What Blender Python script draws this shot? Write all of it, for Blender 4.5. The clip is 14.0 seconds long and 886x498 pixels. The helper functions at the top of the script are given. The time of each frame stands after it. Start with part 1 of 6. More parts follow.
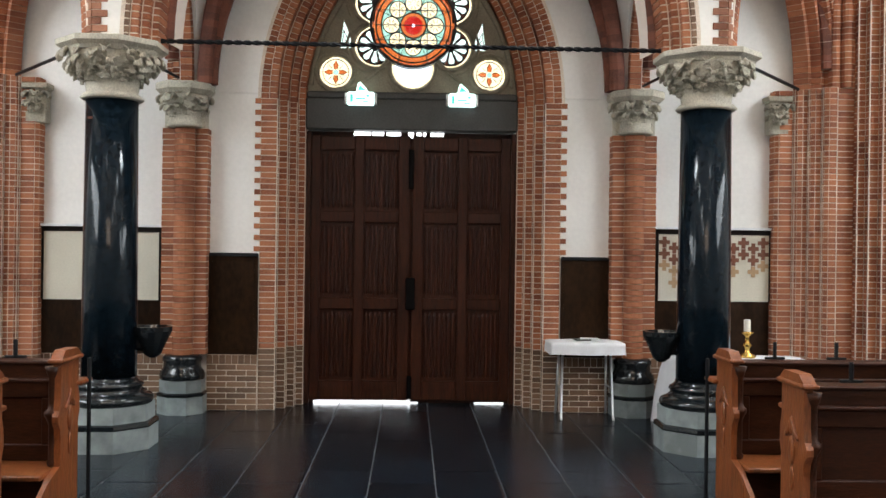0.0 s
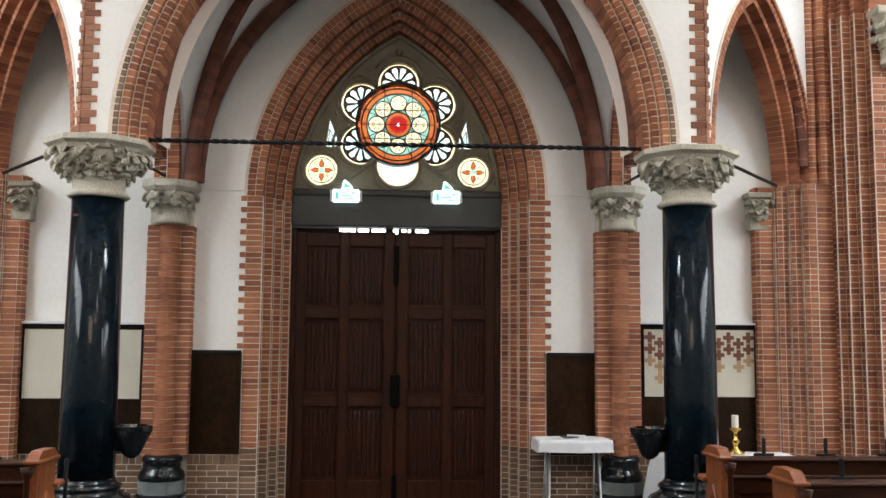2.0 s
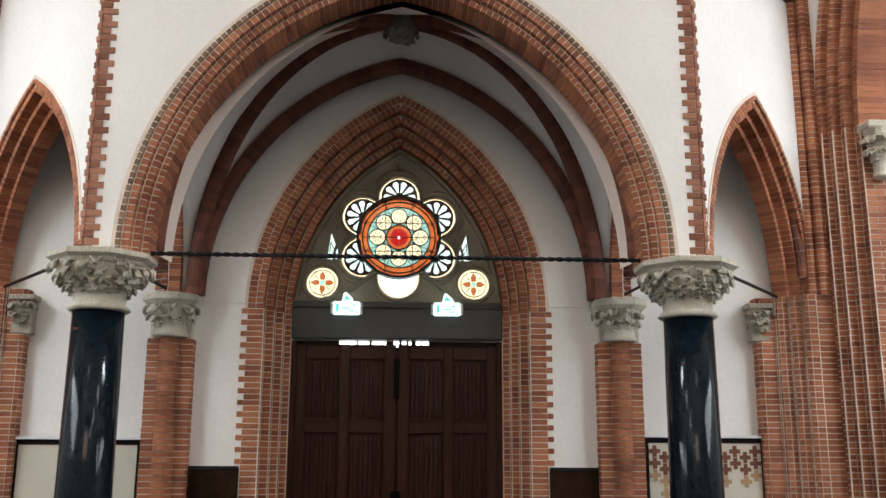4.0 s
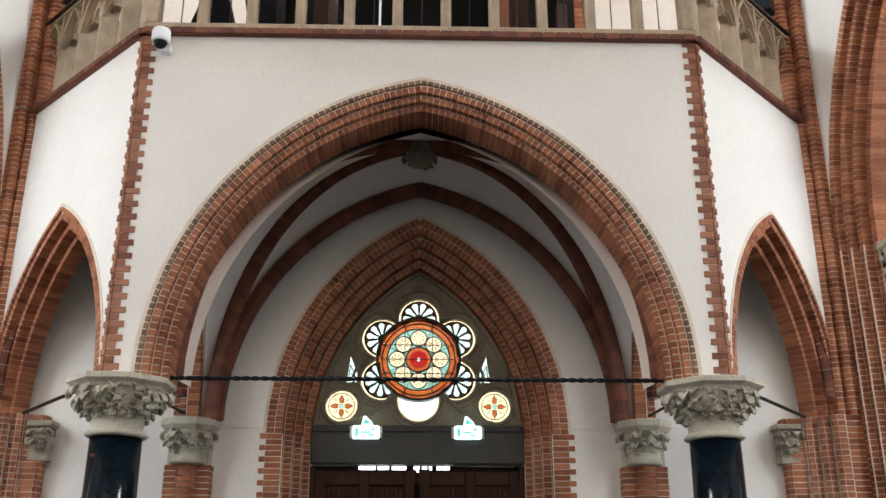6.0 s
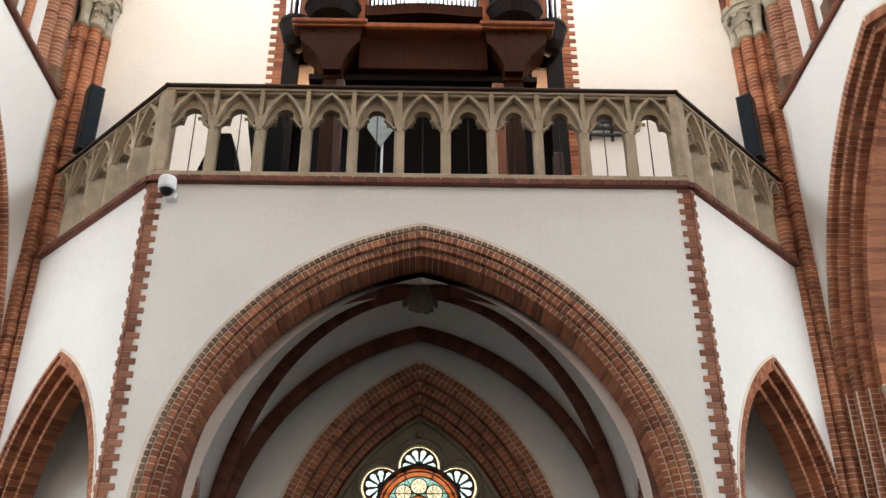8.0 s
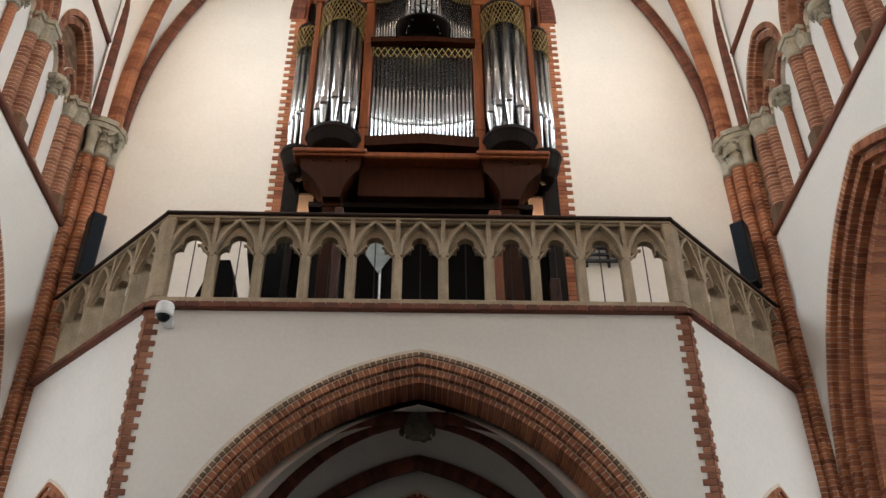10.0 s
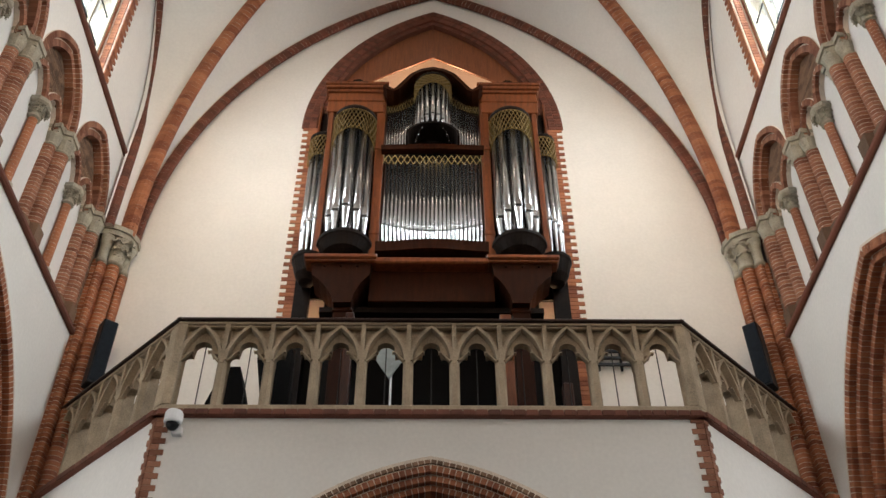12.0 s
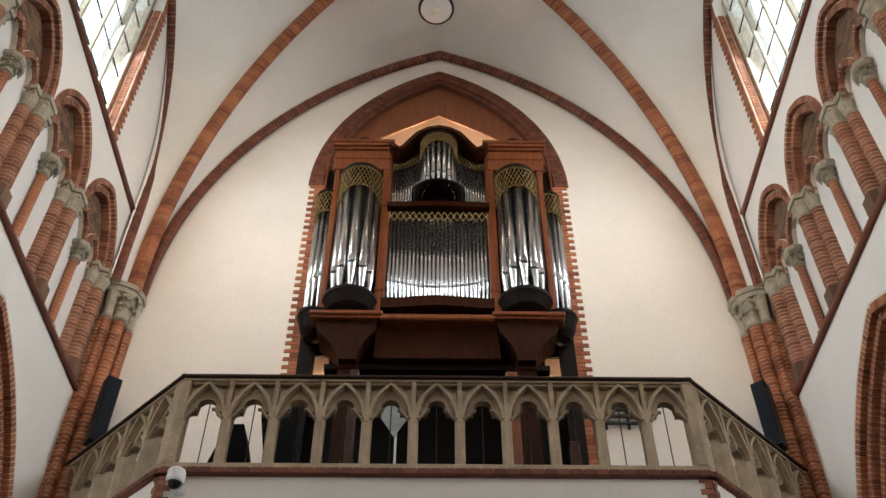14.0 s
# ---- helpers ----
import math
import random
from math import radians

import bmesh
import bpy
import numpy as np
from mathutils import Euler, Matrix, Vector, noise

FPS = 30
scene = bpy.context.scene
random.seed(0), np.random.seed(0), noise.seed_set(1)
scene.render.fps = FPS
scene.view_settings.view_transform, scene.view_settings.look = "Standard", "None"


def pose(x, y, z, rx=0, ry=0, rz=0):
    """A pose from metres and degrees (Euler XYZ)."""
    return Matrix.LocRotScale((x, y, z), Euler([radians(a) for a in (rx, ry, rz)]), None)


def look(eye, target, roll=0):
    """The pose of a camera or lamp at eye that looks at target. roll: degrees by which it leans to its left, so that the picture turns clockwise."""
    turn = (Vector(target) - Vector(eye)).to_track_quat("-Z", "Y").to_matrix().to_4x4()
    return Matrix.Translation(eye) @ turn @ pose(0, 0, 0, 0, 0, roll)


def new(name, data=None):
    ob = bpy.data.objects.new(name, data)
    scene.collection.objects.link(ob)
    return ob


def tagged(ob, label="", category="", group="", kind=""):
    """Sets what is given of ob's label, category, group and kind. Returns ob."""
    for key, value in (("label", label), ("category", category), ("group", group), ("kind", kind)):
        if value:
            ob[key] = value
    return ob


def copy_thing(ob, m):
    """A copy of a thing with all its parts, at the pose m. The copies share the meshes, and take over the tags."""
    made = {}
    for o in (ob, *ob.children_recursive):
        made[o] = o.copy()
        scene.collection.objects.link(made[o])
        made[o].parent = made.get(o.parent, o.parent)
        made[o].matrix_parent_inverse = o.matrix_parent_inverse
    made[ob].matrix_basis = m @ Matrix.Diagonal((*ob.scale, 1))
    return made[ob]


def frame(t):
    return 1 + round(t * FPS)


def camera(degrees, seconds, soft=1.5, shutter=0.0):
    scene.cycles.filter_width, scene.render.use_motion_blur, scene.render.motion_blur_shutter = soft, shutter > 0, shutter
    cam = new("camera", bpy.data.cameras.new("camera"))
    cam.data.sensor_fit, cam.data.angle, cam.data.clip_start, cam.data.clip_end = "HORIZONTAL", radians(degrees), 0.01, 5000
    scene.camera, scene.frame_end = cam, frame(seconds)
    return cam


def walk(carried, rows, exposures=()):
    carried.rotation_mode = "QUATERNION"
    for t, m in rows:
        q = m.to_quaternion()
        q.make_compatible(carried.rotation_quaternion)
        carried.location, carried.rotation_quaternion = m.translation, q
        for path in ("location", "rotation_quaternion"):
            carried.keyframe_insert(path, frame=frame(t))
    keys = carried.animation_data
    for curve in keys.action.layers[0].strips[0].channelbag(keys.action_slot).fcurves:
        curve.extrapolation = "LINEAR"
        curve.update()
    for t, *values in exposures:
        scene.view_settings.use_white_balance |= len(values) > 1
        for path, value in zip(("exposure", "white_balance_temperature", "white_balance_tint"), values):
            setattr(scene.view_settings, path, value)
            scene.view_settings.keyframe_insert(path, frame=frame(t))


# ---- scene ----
cam = camera(50.08, 14.0)
EYE = 1.65
# the camera stands in the nave and tilts up: seconds, rx, ry, rz
ROWS = [
    (0.0, 90.00, -0.73, -1.96), (0.5, 91.19, -0.65, -2.26), (1.0, 92.51, -0.57, -2.44),
    (1.5, 94.16, -0.53, -2.73), (2.0, 95.80, -0.46, -2.86), (2.5, 97.94, -0.42, -2.83),
    (3.0, 99.62, -0.51, -3.06), (5.5, 107.78, -0.02, -1.82), (6.0, 109.88, -0.03, -1.51),
    (6.5, 111.72, 0.32, -1.41), (7.0, 113.92, 0.17, -1.31), (7.5, 116.30, -0.03, -1.50),
    (8.0, 118.55, 0.10, -1.43), (10.5, 127.85, 0.24, -1.53), (11.0, 129.52, 0.16, -1.36),
    (11.5, 131.11, 0.16, -0.89), (12.0, 132.46, 0.21, -0.71), (12.5, 133.56, 0.21, -0.77),
    (13.0, 134.52, 0.19, -0.71), (13.5, 135.26, 0.11, -0.88), (14.0, 135.88, -0.10, -0.54),
]
walk(cam, [(t, pose(0, 0, EYE, a, b, c)) for t, a, b, c in ROWS],
     exposures=[(0.0, 0.48, 6500, 10), (3.0, 0.28, 6500, 11), (5.5, 0.1, 6550, 12), (8.2, -0.12, 6600, 12), (10.3, -0.82, 6850, 12), (11.4, -0.88, 6850, 12), (12.6, -0.74, 6800, 12), (14.0, -0.85, 6850, 12)])

# ---- world and lights ----
world = bpy.data.worlds.new("sky")
scene.world = world
world.use_nodes = True
sky = world.node_tree.nodes.new("ShaderNodeTexSky")
sky.sky_type = "NISHITA"
sky.sun_disc = False
sky.sun_elevation = radians(40)
sky.sun_rotation = radians(200)
world.node_tree.links.new(sky.outputs[0], world.node_tree.nodes["Background"].inputs[0])
world.node_tree.nodes["Background"].inputs[1].default_value = 0.1


def area(name, eye, target, w, h, power, color):
    la = bpy.data.lights.new(name, "AREA")
    la.shape, la.size, la.size_y, la.energy, la.color = "RECTANGLE", w, h, power, color
    ob = new(name, la)
    ob.matrix_world = look(eye, target)
    return ob


DAY = (0.88, 0.95, 1.0)
WARM = (1.0, 0.8, 0.56)
area("east_window_light", (0, -11.7, 11.8), (0, 6, 7.5), 6.0, 8.0, 560, (1.0, 0.775, 0.6))
for side in (-1, 1):
    for wy in (6.9, 2.1, -2.7, -7.5):
        area("clerestory_light", (side * 4.72, wy, 13.5), (-2.0 * side, wy, 8.0), 1.7, 2.6, 360 if wy > 5 else 70, DAY).data.spread = radians(125)
    area("aisle_window_light", (side * 8.2, 5.2, 6.0), (2 * side, 7.6, -1.5), 6.5, 3.0, 560, DAY)
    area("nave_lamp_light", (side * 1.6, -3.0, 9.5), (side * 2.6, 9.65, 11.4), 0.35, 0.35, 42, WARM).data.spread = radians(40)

# fill light added below the unlit hanging lamp to brighten the organ wall
area("hanging_lamp_fill", (-0.06, 8.0, 15.42), (-0.06, 8.6, 12.0), 0.35, 0.35, 6, (1.0, 0.88, 0.7))

# ---- materials ----


def material(name, color, rough=0.6, metal=0.0, var=0.25, scale=6.0, fine=60.0, bump=0.15, rand=0.0, stretch=None, coat=0.0, tint=None, spec=0.5):
    m = bpy.data.materials.new(name)
    m.use_nodes = True
    nt = m.node_tree
    b = nt.nodes["Principled BSDF"]
    b.inputs["Roughness"].default_value = rough
    b.inputs["Metallic"].default_value = metal
    b.inputs["Coat Weight"].default_value = coat
    b.inputs["Specular IOR Level"].default_value = spec
    tc = nt.nodes.new("ShaderNodeTexCoord")
    geo = nt.nodes.new("ShaderNodeNewGeometry")
    src = geo.outputs["Position"]
    if stretch:
        mp = nt.nodes.new("ShaderNodeMapping")
        mp.inputs["Scale"].default_value = stretch
        nt.links.new(src, mp.inputs["Vector"])
        src = mp.outputs[0]
    n1 = nt.nodes.new("ShaderNodeTexNoise")
    n1.inputs["Scale"].default_value = scale
    n1.inputs["Detail"].default_value = 6
    n2 = nt.nodes.new("ShaderNodeTexNoise")
    n2.inputs["Scale"].default_value = fine
    n2.inputs["Detail"].default_value = 3
    for n in (n1, n2):
        nt.links.new(src, n.inputs["Vector"])
    add = nt.nodes.new("ShaderNodeMath")
    add.operation = "ADD"
    nt.links.new(n1.outputs["Fac"], add.inputs[0])
    nt.links.new(n2.outputs["Fac"], add.inputs[1])
    last = add.outputs[0]
    lo, hi = 0.7, 1.3
    if rand:
        oi = nt.nodes.new("ShaderNodeObjectInfo")
        mix = nt.nodes.new("ShaderNodeMath")
        mix.operation = "ADD"
        nt.links.new(oi.outputs["Random"], mix.inputs[0])
        nt.links.new(geo.outputs["Random Per Island"], mix.inputs[1])
        fr = nt.nodes.new("ShaderNodeMath")
        fr.operation = "FRACT"
        nt.links.new(mix.outputs[0], fr.inputs[0])
        ma = nt.nodes.new("ShaderNodeMath")
        ma.operation = "MULTIPLY_ADD"
        ma.inputs[1].default_value = rand
        nt.links.new(fr.outputs[0], ma.inputs[0])
        nt.links.new(last, ma.inputs[2])
        last = ma.outputs[0]
        lo, hi = 0.95, 0.95 + rand
    ramp = nt.nodes.new("ShaderNodeMapRange")
    ramp.inputs["From Min"].default_value = lo
    ramp.inputs["From Max"].default_value = hi
    nt.links.new(last, ramp.inputs["Value"])
    cr = nt.nodes.new("ShaderNodeMix")
    cr.data_type = "RGBA"
    dark = [c * (1 - var) for c in color]
    light = tint if tint else [min(1, c * (1 + var)) for c in color]
    cr.inputs["A"].default_value = (*dark, 1)
    cr.inputs["B"].default_value = (*light, 1)
    nt.links.new(ramp.outputs[0], cr.inputs["Factor"])
    nt.links.new(cr.outputs["Result"], b.inputs["Base Color"])
    if bump:
        bp = nt.nodes.new("ShaderNodeBump")
        bp.inputs["Strength"].default_value = bump
        bp.inputs["Distance"].default_value = 0.01
        nt.links.new(add.outputs[0], bp.inputs["Height"])
        nt.links.new(bp.outputs[0], b.inputs["Normal"])
    return m


def glass(name, color, rough_light=0.15):
    """Coloured church glass: lets the sky behind it through, tinted, with a little gloss and body."""
    m = bpy.data.materials.new(name)
    m.use_nodes = True
    nt = m.node_tree
    nt.nodes.remove(nt.nodes["Principled BSDF"])
    out = nt.nodes["Material Output"]
    tr = nt.nodes.new("ShaderNodeBsdfTransparent")
    geo = nt.nodes.new("ShaderNodeNewGeometry")
    no = nt.nodes.new("ShaderNodeTexNoise")
    no.inputs["Scale"].default_value = 14
    nt.links.new(geo.outputs["Position"], no.inputs["Vector"])
    cr = nt.nodes.new("ShaderNodeMix")
    cr.data_type = "RGBA"
    cr.inputs["A"].default_value = (*[c * 0.65 for c in color], 1)
    cr.inputs["B"].default_value = (*color, 1)
    nt.links.new(no.outputs["Fac"], cr.inputs["Factor"])
    nt.links.new(cr.outputs["Result"], tr.inputs["Color"])
    gl = nt.nodes.new("ShaderNodeBsdfGlossy")
    gl.inputs["Roughness"].default_value = 0.15
    mx = nt.nodes.new("ShaderNodeMixShader")
    mx.inputs[0].default_value = 0.05
    nt.links.new(tr.outputs[0], mx.inputs[1])
    nt.links.new(gl.outputs[0], mx.inputs[2])
    nt.links.new(mx.outputs[0], out.inputs["Surface"])
    return m


def glow(name, color, power):
    m = bpy.data.materials.new(name)
    m.use_nodes = True
    b = m.node_tree.nodes["Principled BSDF"]
    b.inputs["Base Color"].default_value = (*color, 1)
    b.inputs["Emission Color"].default_value = (*color, 1)
    b.inputs["Emission Strength"].default_value = power
    return m


BRICK = material("red brick", (0.275, 0.078, 0.033), 0.8, var=0.32, scale=3, fine=90, bump=0.4, rand=0.5, tint=(0.42, 0.155, 0.07))
BRICK_BROWN = material("brown brick", (0.175, 0.1, 0.06), 0.85, var=0.4, scale=4, fine=90, bump=0.4, rand=0.9)
BRICK_PINK = material("weathered pinkish brick", (0.25, 0.083, 0.043), 0.85, var=0.35, scale=4, fine=90, bump=0.4, rand=0.8, tint=(0.36, 0.16, 0.095))
BRICK_DARK = material("dark rib brick", (0.145, 0.046, 0.026), 0.8, var=0.35, scale=4, fine=90, bump=0.4, rand=0.7)
MORTAR = material("pale mortar", (0.7, 0.6, 0.5), 0.9, var=0.25, scale=3, fine=120, bump=0.3)
PLASTER = material("white plaster", (0.82, 0.795, 0.755), 0.9, var=0.045, scale=1.2, fine=25, bump=0.05)
STONE = material("sandstone", (0.37, 0.29, 0.2), 0.85, var=0.28, scale=5, fine=70, bump=0.35)
PALE_STONE = material("pale limestone", (0.5, 0.46, 0.37), 0.85, var=0.28, scale=6, fine=70, bump=0.4)
GREY_STONE = material("grey weathered stone", (0.36, 0.33, 0.26), 0.85, var=0.3, scale=8, fine=70, bump=0.35)
TRACERY = material("grey tracery stone", (0.23, 0.205, 0.15), 0.85, var=0.3, scale=5, fine=70, bump=0.3)
LINTEL = material("dark bluestone", (0.05, 0.052, 0.05), 0.6, var=0.3, scale=4, fine=50, bump=0.2)
GRANITE = material("polished black granite", (0.004, 0.0085, 0.013), 0.11, var=0.5, scale=20, fine=160, bump=0.0, spec=0.2)
BLACK_STONE = material("black base stone", (0.01, 0.013, 0.015), 0.14, var=0.25, scale=6, fine=30, bump=0.03)
PLINTH = material("grey plinth stone", (0.27, 0.31, 0.31), 0.4, var=0.35, scale=1.6, fine=9, bump=0.08, rand=0.6)
SLATE = material("slate floor", (0.005, 0.0095, 0.015), 0.22, var=0.5, scale=3, fine=40, bump=0.12, rand=0.6, spec=0.4)
JOINT = material("floor joint", (0.085, 0.087, 0.09), 0.8, var=0.9, scale=2, fine=60, bump=0.2)
DOORWOOD = material("dark oak", (0.037, 0.009, 0.003), 0.4, var=0.65, scale=5, fine=30, bump=0.25, stretch=(6, 6, 0.5), spec=0.25)
DADO = material("dark wooden panelling", (0.02, 0.009, 0.004), 0.32, var=0.6, scale=3, fine=25, bump=0.15, stretch=(1, 1, 0.5), spec=0.15)
PEWWOOD = material("varnished oak", (0.2, 0.057, 0.016), 0.35, var=0.45, scale=5, fine=30, bump=0.2, stretch=(4, 4, 0.7))
# the pew oak again, darkened in colour for the sides in shade
PEWSHADE = material("shaded varnished oak", (0.036, 0.0105, 0.004), 0.4, var=0.5, scale=5, fine=30, bump=0.2, stretch=(0.7, 4, 4), spec=0.2)
ORGANWOOD = material("reddish organ wood", (0.15, 0.042, 0.013), 0.4, var=0.45, scale=4, fine=30, bump=0.15, stretch=(5, 5, 0.6), spec=0.35)
# darker copy of the organ wood, with shade put into its colour
ORGANSHADE = material("shaded organ wood", (0.022, 0.006, 0.002), 0.45, var=0.4, scale=4, fine=30, bump=0.15, stretch=(5, 5, 0.6), spec=0.08)
RAILWOOD = material("dark brown handrail wood", (0.026, 0.012, 0.008), 0.45, var=0.4, scale=4, fine=30, bump=0.15, spec=0.2)
CEILWOOD = material("niche boarding", (0.2, 0.065, 0.025), 0.5, var=0.35, scale=4, fine=30, bump=0.15, stretch=(8, 1, 0.5))
PIPE = material("polished tin pipe", (0.6, 0.61, 0.62), 0.2, metal=1.0, var=0.18, scale=3, fine=30, bump=0.0, rand=0.5)
PIPE_DARK = material("pipe mouth shadow", (0.03, 0.03, 0.03), 0.5, var=0.2, bump=0)
GOLD = material("gilded carving", (0.21, 0.14, 0.05), 0.45, metal=0.8, var=0.4, scale=20, fine=90, bump=0.3)
IRON = material("black iron", (0.015, 0.017, 0.02), 0.45, metal=0.6, var=0.4, scale=10, fine=80, bump=0.2)
LEAD = material("lead came", (0.02, 0.02, 0.02), 0.6, var=0.3, bump=0.1)
LINEN = material("white linen", (0.78, 0.78, 0.8), 0.9, var=0.08, scale=8, fine=120, bump=0.2)
BOARD = material("cream notice board", (0.6, 0.56, 0.46), 0.8, var=0.08, scale=2, fine=60, bump=0.05)
WHITE = material("white plastic", (0.75, 0.76, 0.77), 0.4, var=0.05, bump=0)
STEEL = material("brushed steel", (0.55, 0.56, 0.57), 0.35, metal=0.9, var=0.1, bump=0)
BRASS = material("brass", (0.6, 0.38, 0.1), 0.25, metal=1.0, var=0.2, bump=0.05)
SPEAKER = material("blue-black speaker cloth", (0.007, 0.011, 0.017), 0.7, var=0.3, scale=20, fine=200, bump=0.3, spec=0.15)
BROWN = material("brown felt", (0.16, 0.06, 0.035), 0.9, var=0.2, bump=0.1)
TAN = material("tan felt", (0.42, 0.27, 0.15), 0.9, var=0.2, bump=0.1)
# dark timber; in the organ's recesses its near-black also paints the shade
DARKROOM = material("dark timber and shade", (0.007, 0.004, 0.003), 0.6, var=0.5, scale=4, fine=30, bump=0.1, spec=0.1)
# lacquer black, also painted where deep shade lies under the organ
BLACK = material("black lacquer and shade", (0.0035, 0.0032, 0.0032), 0.6, var=0.3, bump=0.0, spec=0.06)
WAX = material("candle wax", (0.8, 0.76, 0.66), 0.5, var=0.05, bump=0)
G_CREAM = glass("cream glass", (0.82, 0.74, 0.58))
G_RED = glass("red glass", (0.5, 0.03, 0.012))
G_ORANGE = glass("orange glass", (0.55, 0.27, 0.12))
G_AMBER = glass("brown amber glass", (0.46, 0.21, 0.11))
G_TEAL = glass("teal glass", (0.46, 0.62, 0.56))
G_WHITE = glass("pale glass", (0.68, 0.77, 0.74))
G_CLEAR = glass("leaded clear glass", (0.9, 0.94, 0.95))
SKYGLOW = glow("overcast sky", (0.93, 0.97, 1.0), 3.0)
SIGNGLOW = glow("sign light", (0.75, 1.0, 0.95), 1.3)
SIGNGREEN = glow("sign green", (0.1, 0.6, 0.5), 0.8)

# ---- mesh helpers ----


def part(name, bm, mat, parent=None, label="", smooth=False):
    me = bpy.data.meshes.new(name)
    bmesh.ops.recalc_face_normals(bm, faces=bm.faces[:])
    bm.to_mesh(me)
    bm.free()
    if smooth:
        me.polygons.foreach_set("use_smooth", [True] * len(me.polygons))
    me.materials.append(mat)
    ob = new(name, me)
    if parent:
        ob.parent = parent
    if label:
        tagged(ob, label)
    return ob


def thing(name, label, category, loc=(0, 0, 0), group="", kind=""):
    ob = new(name)
    ob.empty_display_size = 0.1
    ob.matrix_basis = pose(*loc)
    return tagged(ob, label, category, group, kind)


def box(bm, x0, x1, y0, y1, z0, z1, m=None, bevel=0.0):
    sub = bmesh.new() if bevel else bm
    vs = [sub.verts.new((x, y, z)) for x in (x0, x1) for y in (y0, y1) for z in (z0, z1)]
    for q in ((0, 1, 3, 2), (4, 6, 7, 5), (0, 4, 5, 1), (2, 3, 7, 6), (0, 2, 6, 4), (1, 5, 7, 3)):
        sub.faces.new([vs[i] for i in q])
    if bevel:
        bmesh.ops.bevel(sub, geom=sub.edges[:], offset=bevel, segments=1, affect="EDGES")
        merge(bm, sub, m)
    elif m is not None:
        for v in vs:
            v.co = m @ v.co
    return bm


def merge(bm, sub, m=None):
    sub.verts.index_update()
    nv = [bm.verts.new(m @ v.co if m is not None else v.co) for v in sub.verts]
    for f in sub.faces:
        try:
            bm.faces.new([nv[v.index] for v in f.verts])
        except ValueError:
            pass
    sub.free()


def prism(bm, poly, z0, z1, m=None):
    """An upright prism over a plan polygon."""
    m = m or Matrix()
    a = [bm.verts.new(m @ Vector((x, y, z0))) for x, y in poly]
    b = [bm.verts.new(m @ Vector((x, y, z1))) for x, y in poly]
    n = len(poly)
    for i in range(n):
        bm.faces.new((a[i], a[(i + 1) % n], b[(i + 1) % n], b[i]))
    bm.faces.new(a[::-1])
    bm.faces.new(b)
    return bm


def lathe(bm, prof, n=24, m=None, turn=0.0, arc=2 * math.pi):
    m = m or Matrix()
    full = abs(arc - 2 * math.pi) < 1e-6
    k = n if full else n + 1
    rings = []
    for r, z in prof:
        rings.append([bm.verts.new(m @ Vector((r * math.cos(turn + arc * i / n), r * math.sin(turn + arc * i / n), z))) for i in range(k)])
    for a, b in zip(rings, rings[1:]):
        for i in range(n):
            j = (i + 1) % k
            bm.faces.new((a[i], a[j], b[j], b[i]))
    if full:
        bm.faces.new(rings[0][::-1])
        bm.faces.new(rings[-1])
    return bm


def sweep(bm, pts, section, up):
    """Sweeps a section (side, out) along points; out is turned towards up."""
    pts = [Vector(p) for p in pts]
    rings = []
    for i, p in enumerate(pts):
        t = (pts[min(i + 1, len(pts) - 1)] - pts[max(i - 1, 0)]).normalized()
        u = up(p) if callable(up) else Vector(up)
        u = (u - t * u.dot(t)).normalized()
        s = t.cross(u)
        rings.append([bm.verts.new(p + s * a + u * b) for a, b in section])
    n = len(section)
    for a, b in zip(rings, rings[1:]):
        for i in range(n):
            bm.faces.new((a[i], a[(i + 1) % n], b[(i + 1) % n], b[i]))
    bm.faces.new(rings[0][::-1])
    bm.faces.new(rings[-1])
    return bm


def ring_section(r, n=8):
    return [(r * math.cos(2 * math.pi * i / n), r * math.sin(2 * math.pi * i / n)) for i in range(n)]


def rect(w, h):
    return [(-w / 2, 0), (w / 2, 0), (w / 2, h), (-w / 2, h)]


class Arch:
    """A pointed arch of half span a and rise h over the springing line z."""

    def __init__(self, a, z, h):
        self.a, self.z, self.h = a, z, h
        self.R = (h * h + a * a) / (2 * a)
        self.c = self.R - a

    def top(self, x):
        d = self.R ** 2 - (abs(x) + self.c) ** 2
        return self.z + math.sqrt(max(d, 0))

    def points(self, n, grow=0.0):
        """Points (x, z) from left to right, on the arch grown by that much."""
        R = self.R + grow
        end = math.acos(self.c / R)
        left = [(self.c - R * math.cos(end * i / n), self.z + R * math.sin(end * i / n)) for i in range(n + 1)]
        return left + [(-x, z) for x, z in left[-2::-1]]

    def bricks(self, grow, thick, pitch):
        """Places (x, z, angle, length) of voussoirs in the ring from grow to grow+thick."""
        R = self.R + grow + thick / 2
        end = math.acos(min(1, self.c / R))
        n = max(3, round(R * end / pitch))
        out = []
        for i in range(n):
            a = end * (i + 0.5) / n
            x, z = self.c - R * math.cos(a), self.z + R * math.sin(a)
            out.append((x, z, a, R * end / n))
            out.append((-x, z, math.pi - a, R * end / n))
        return out


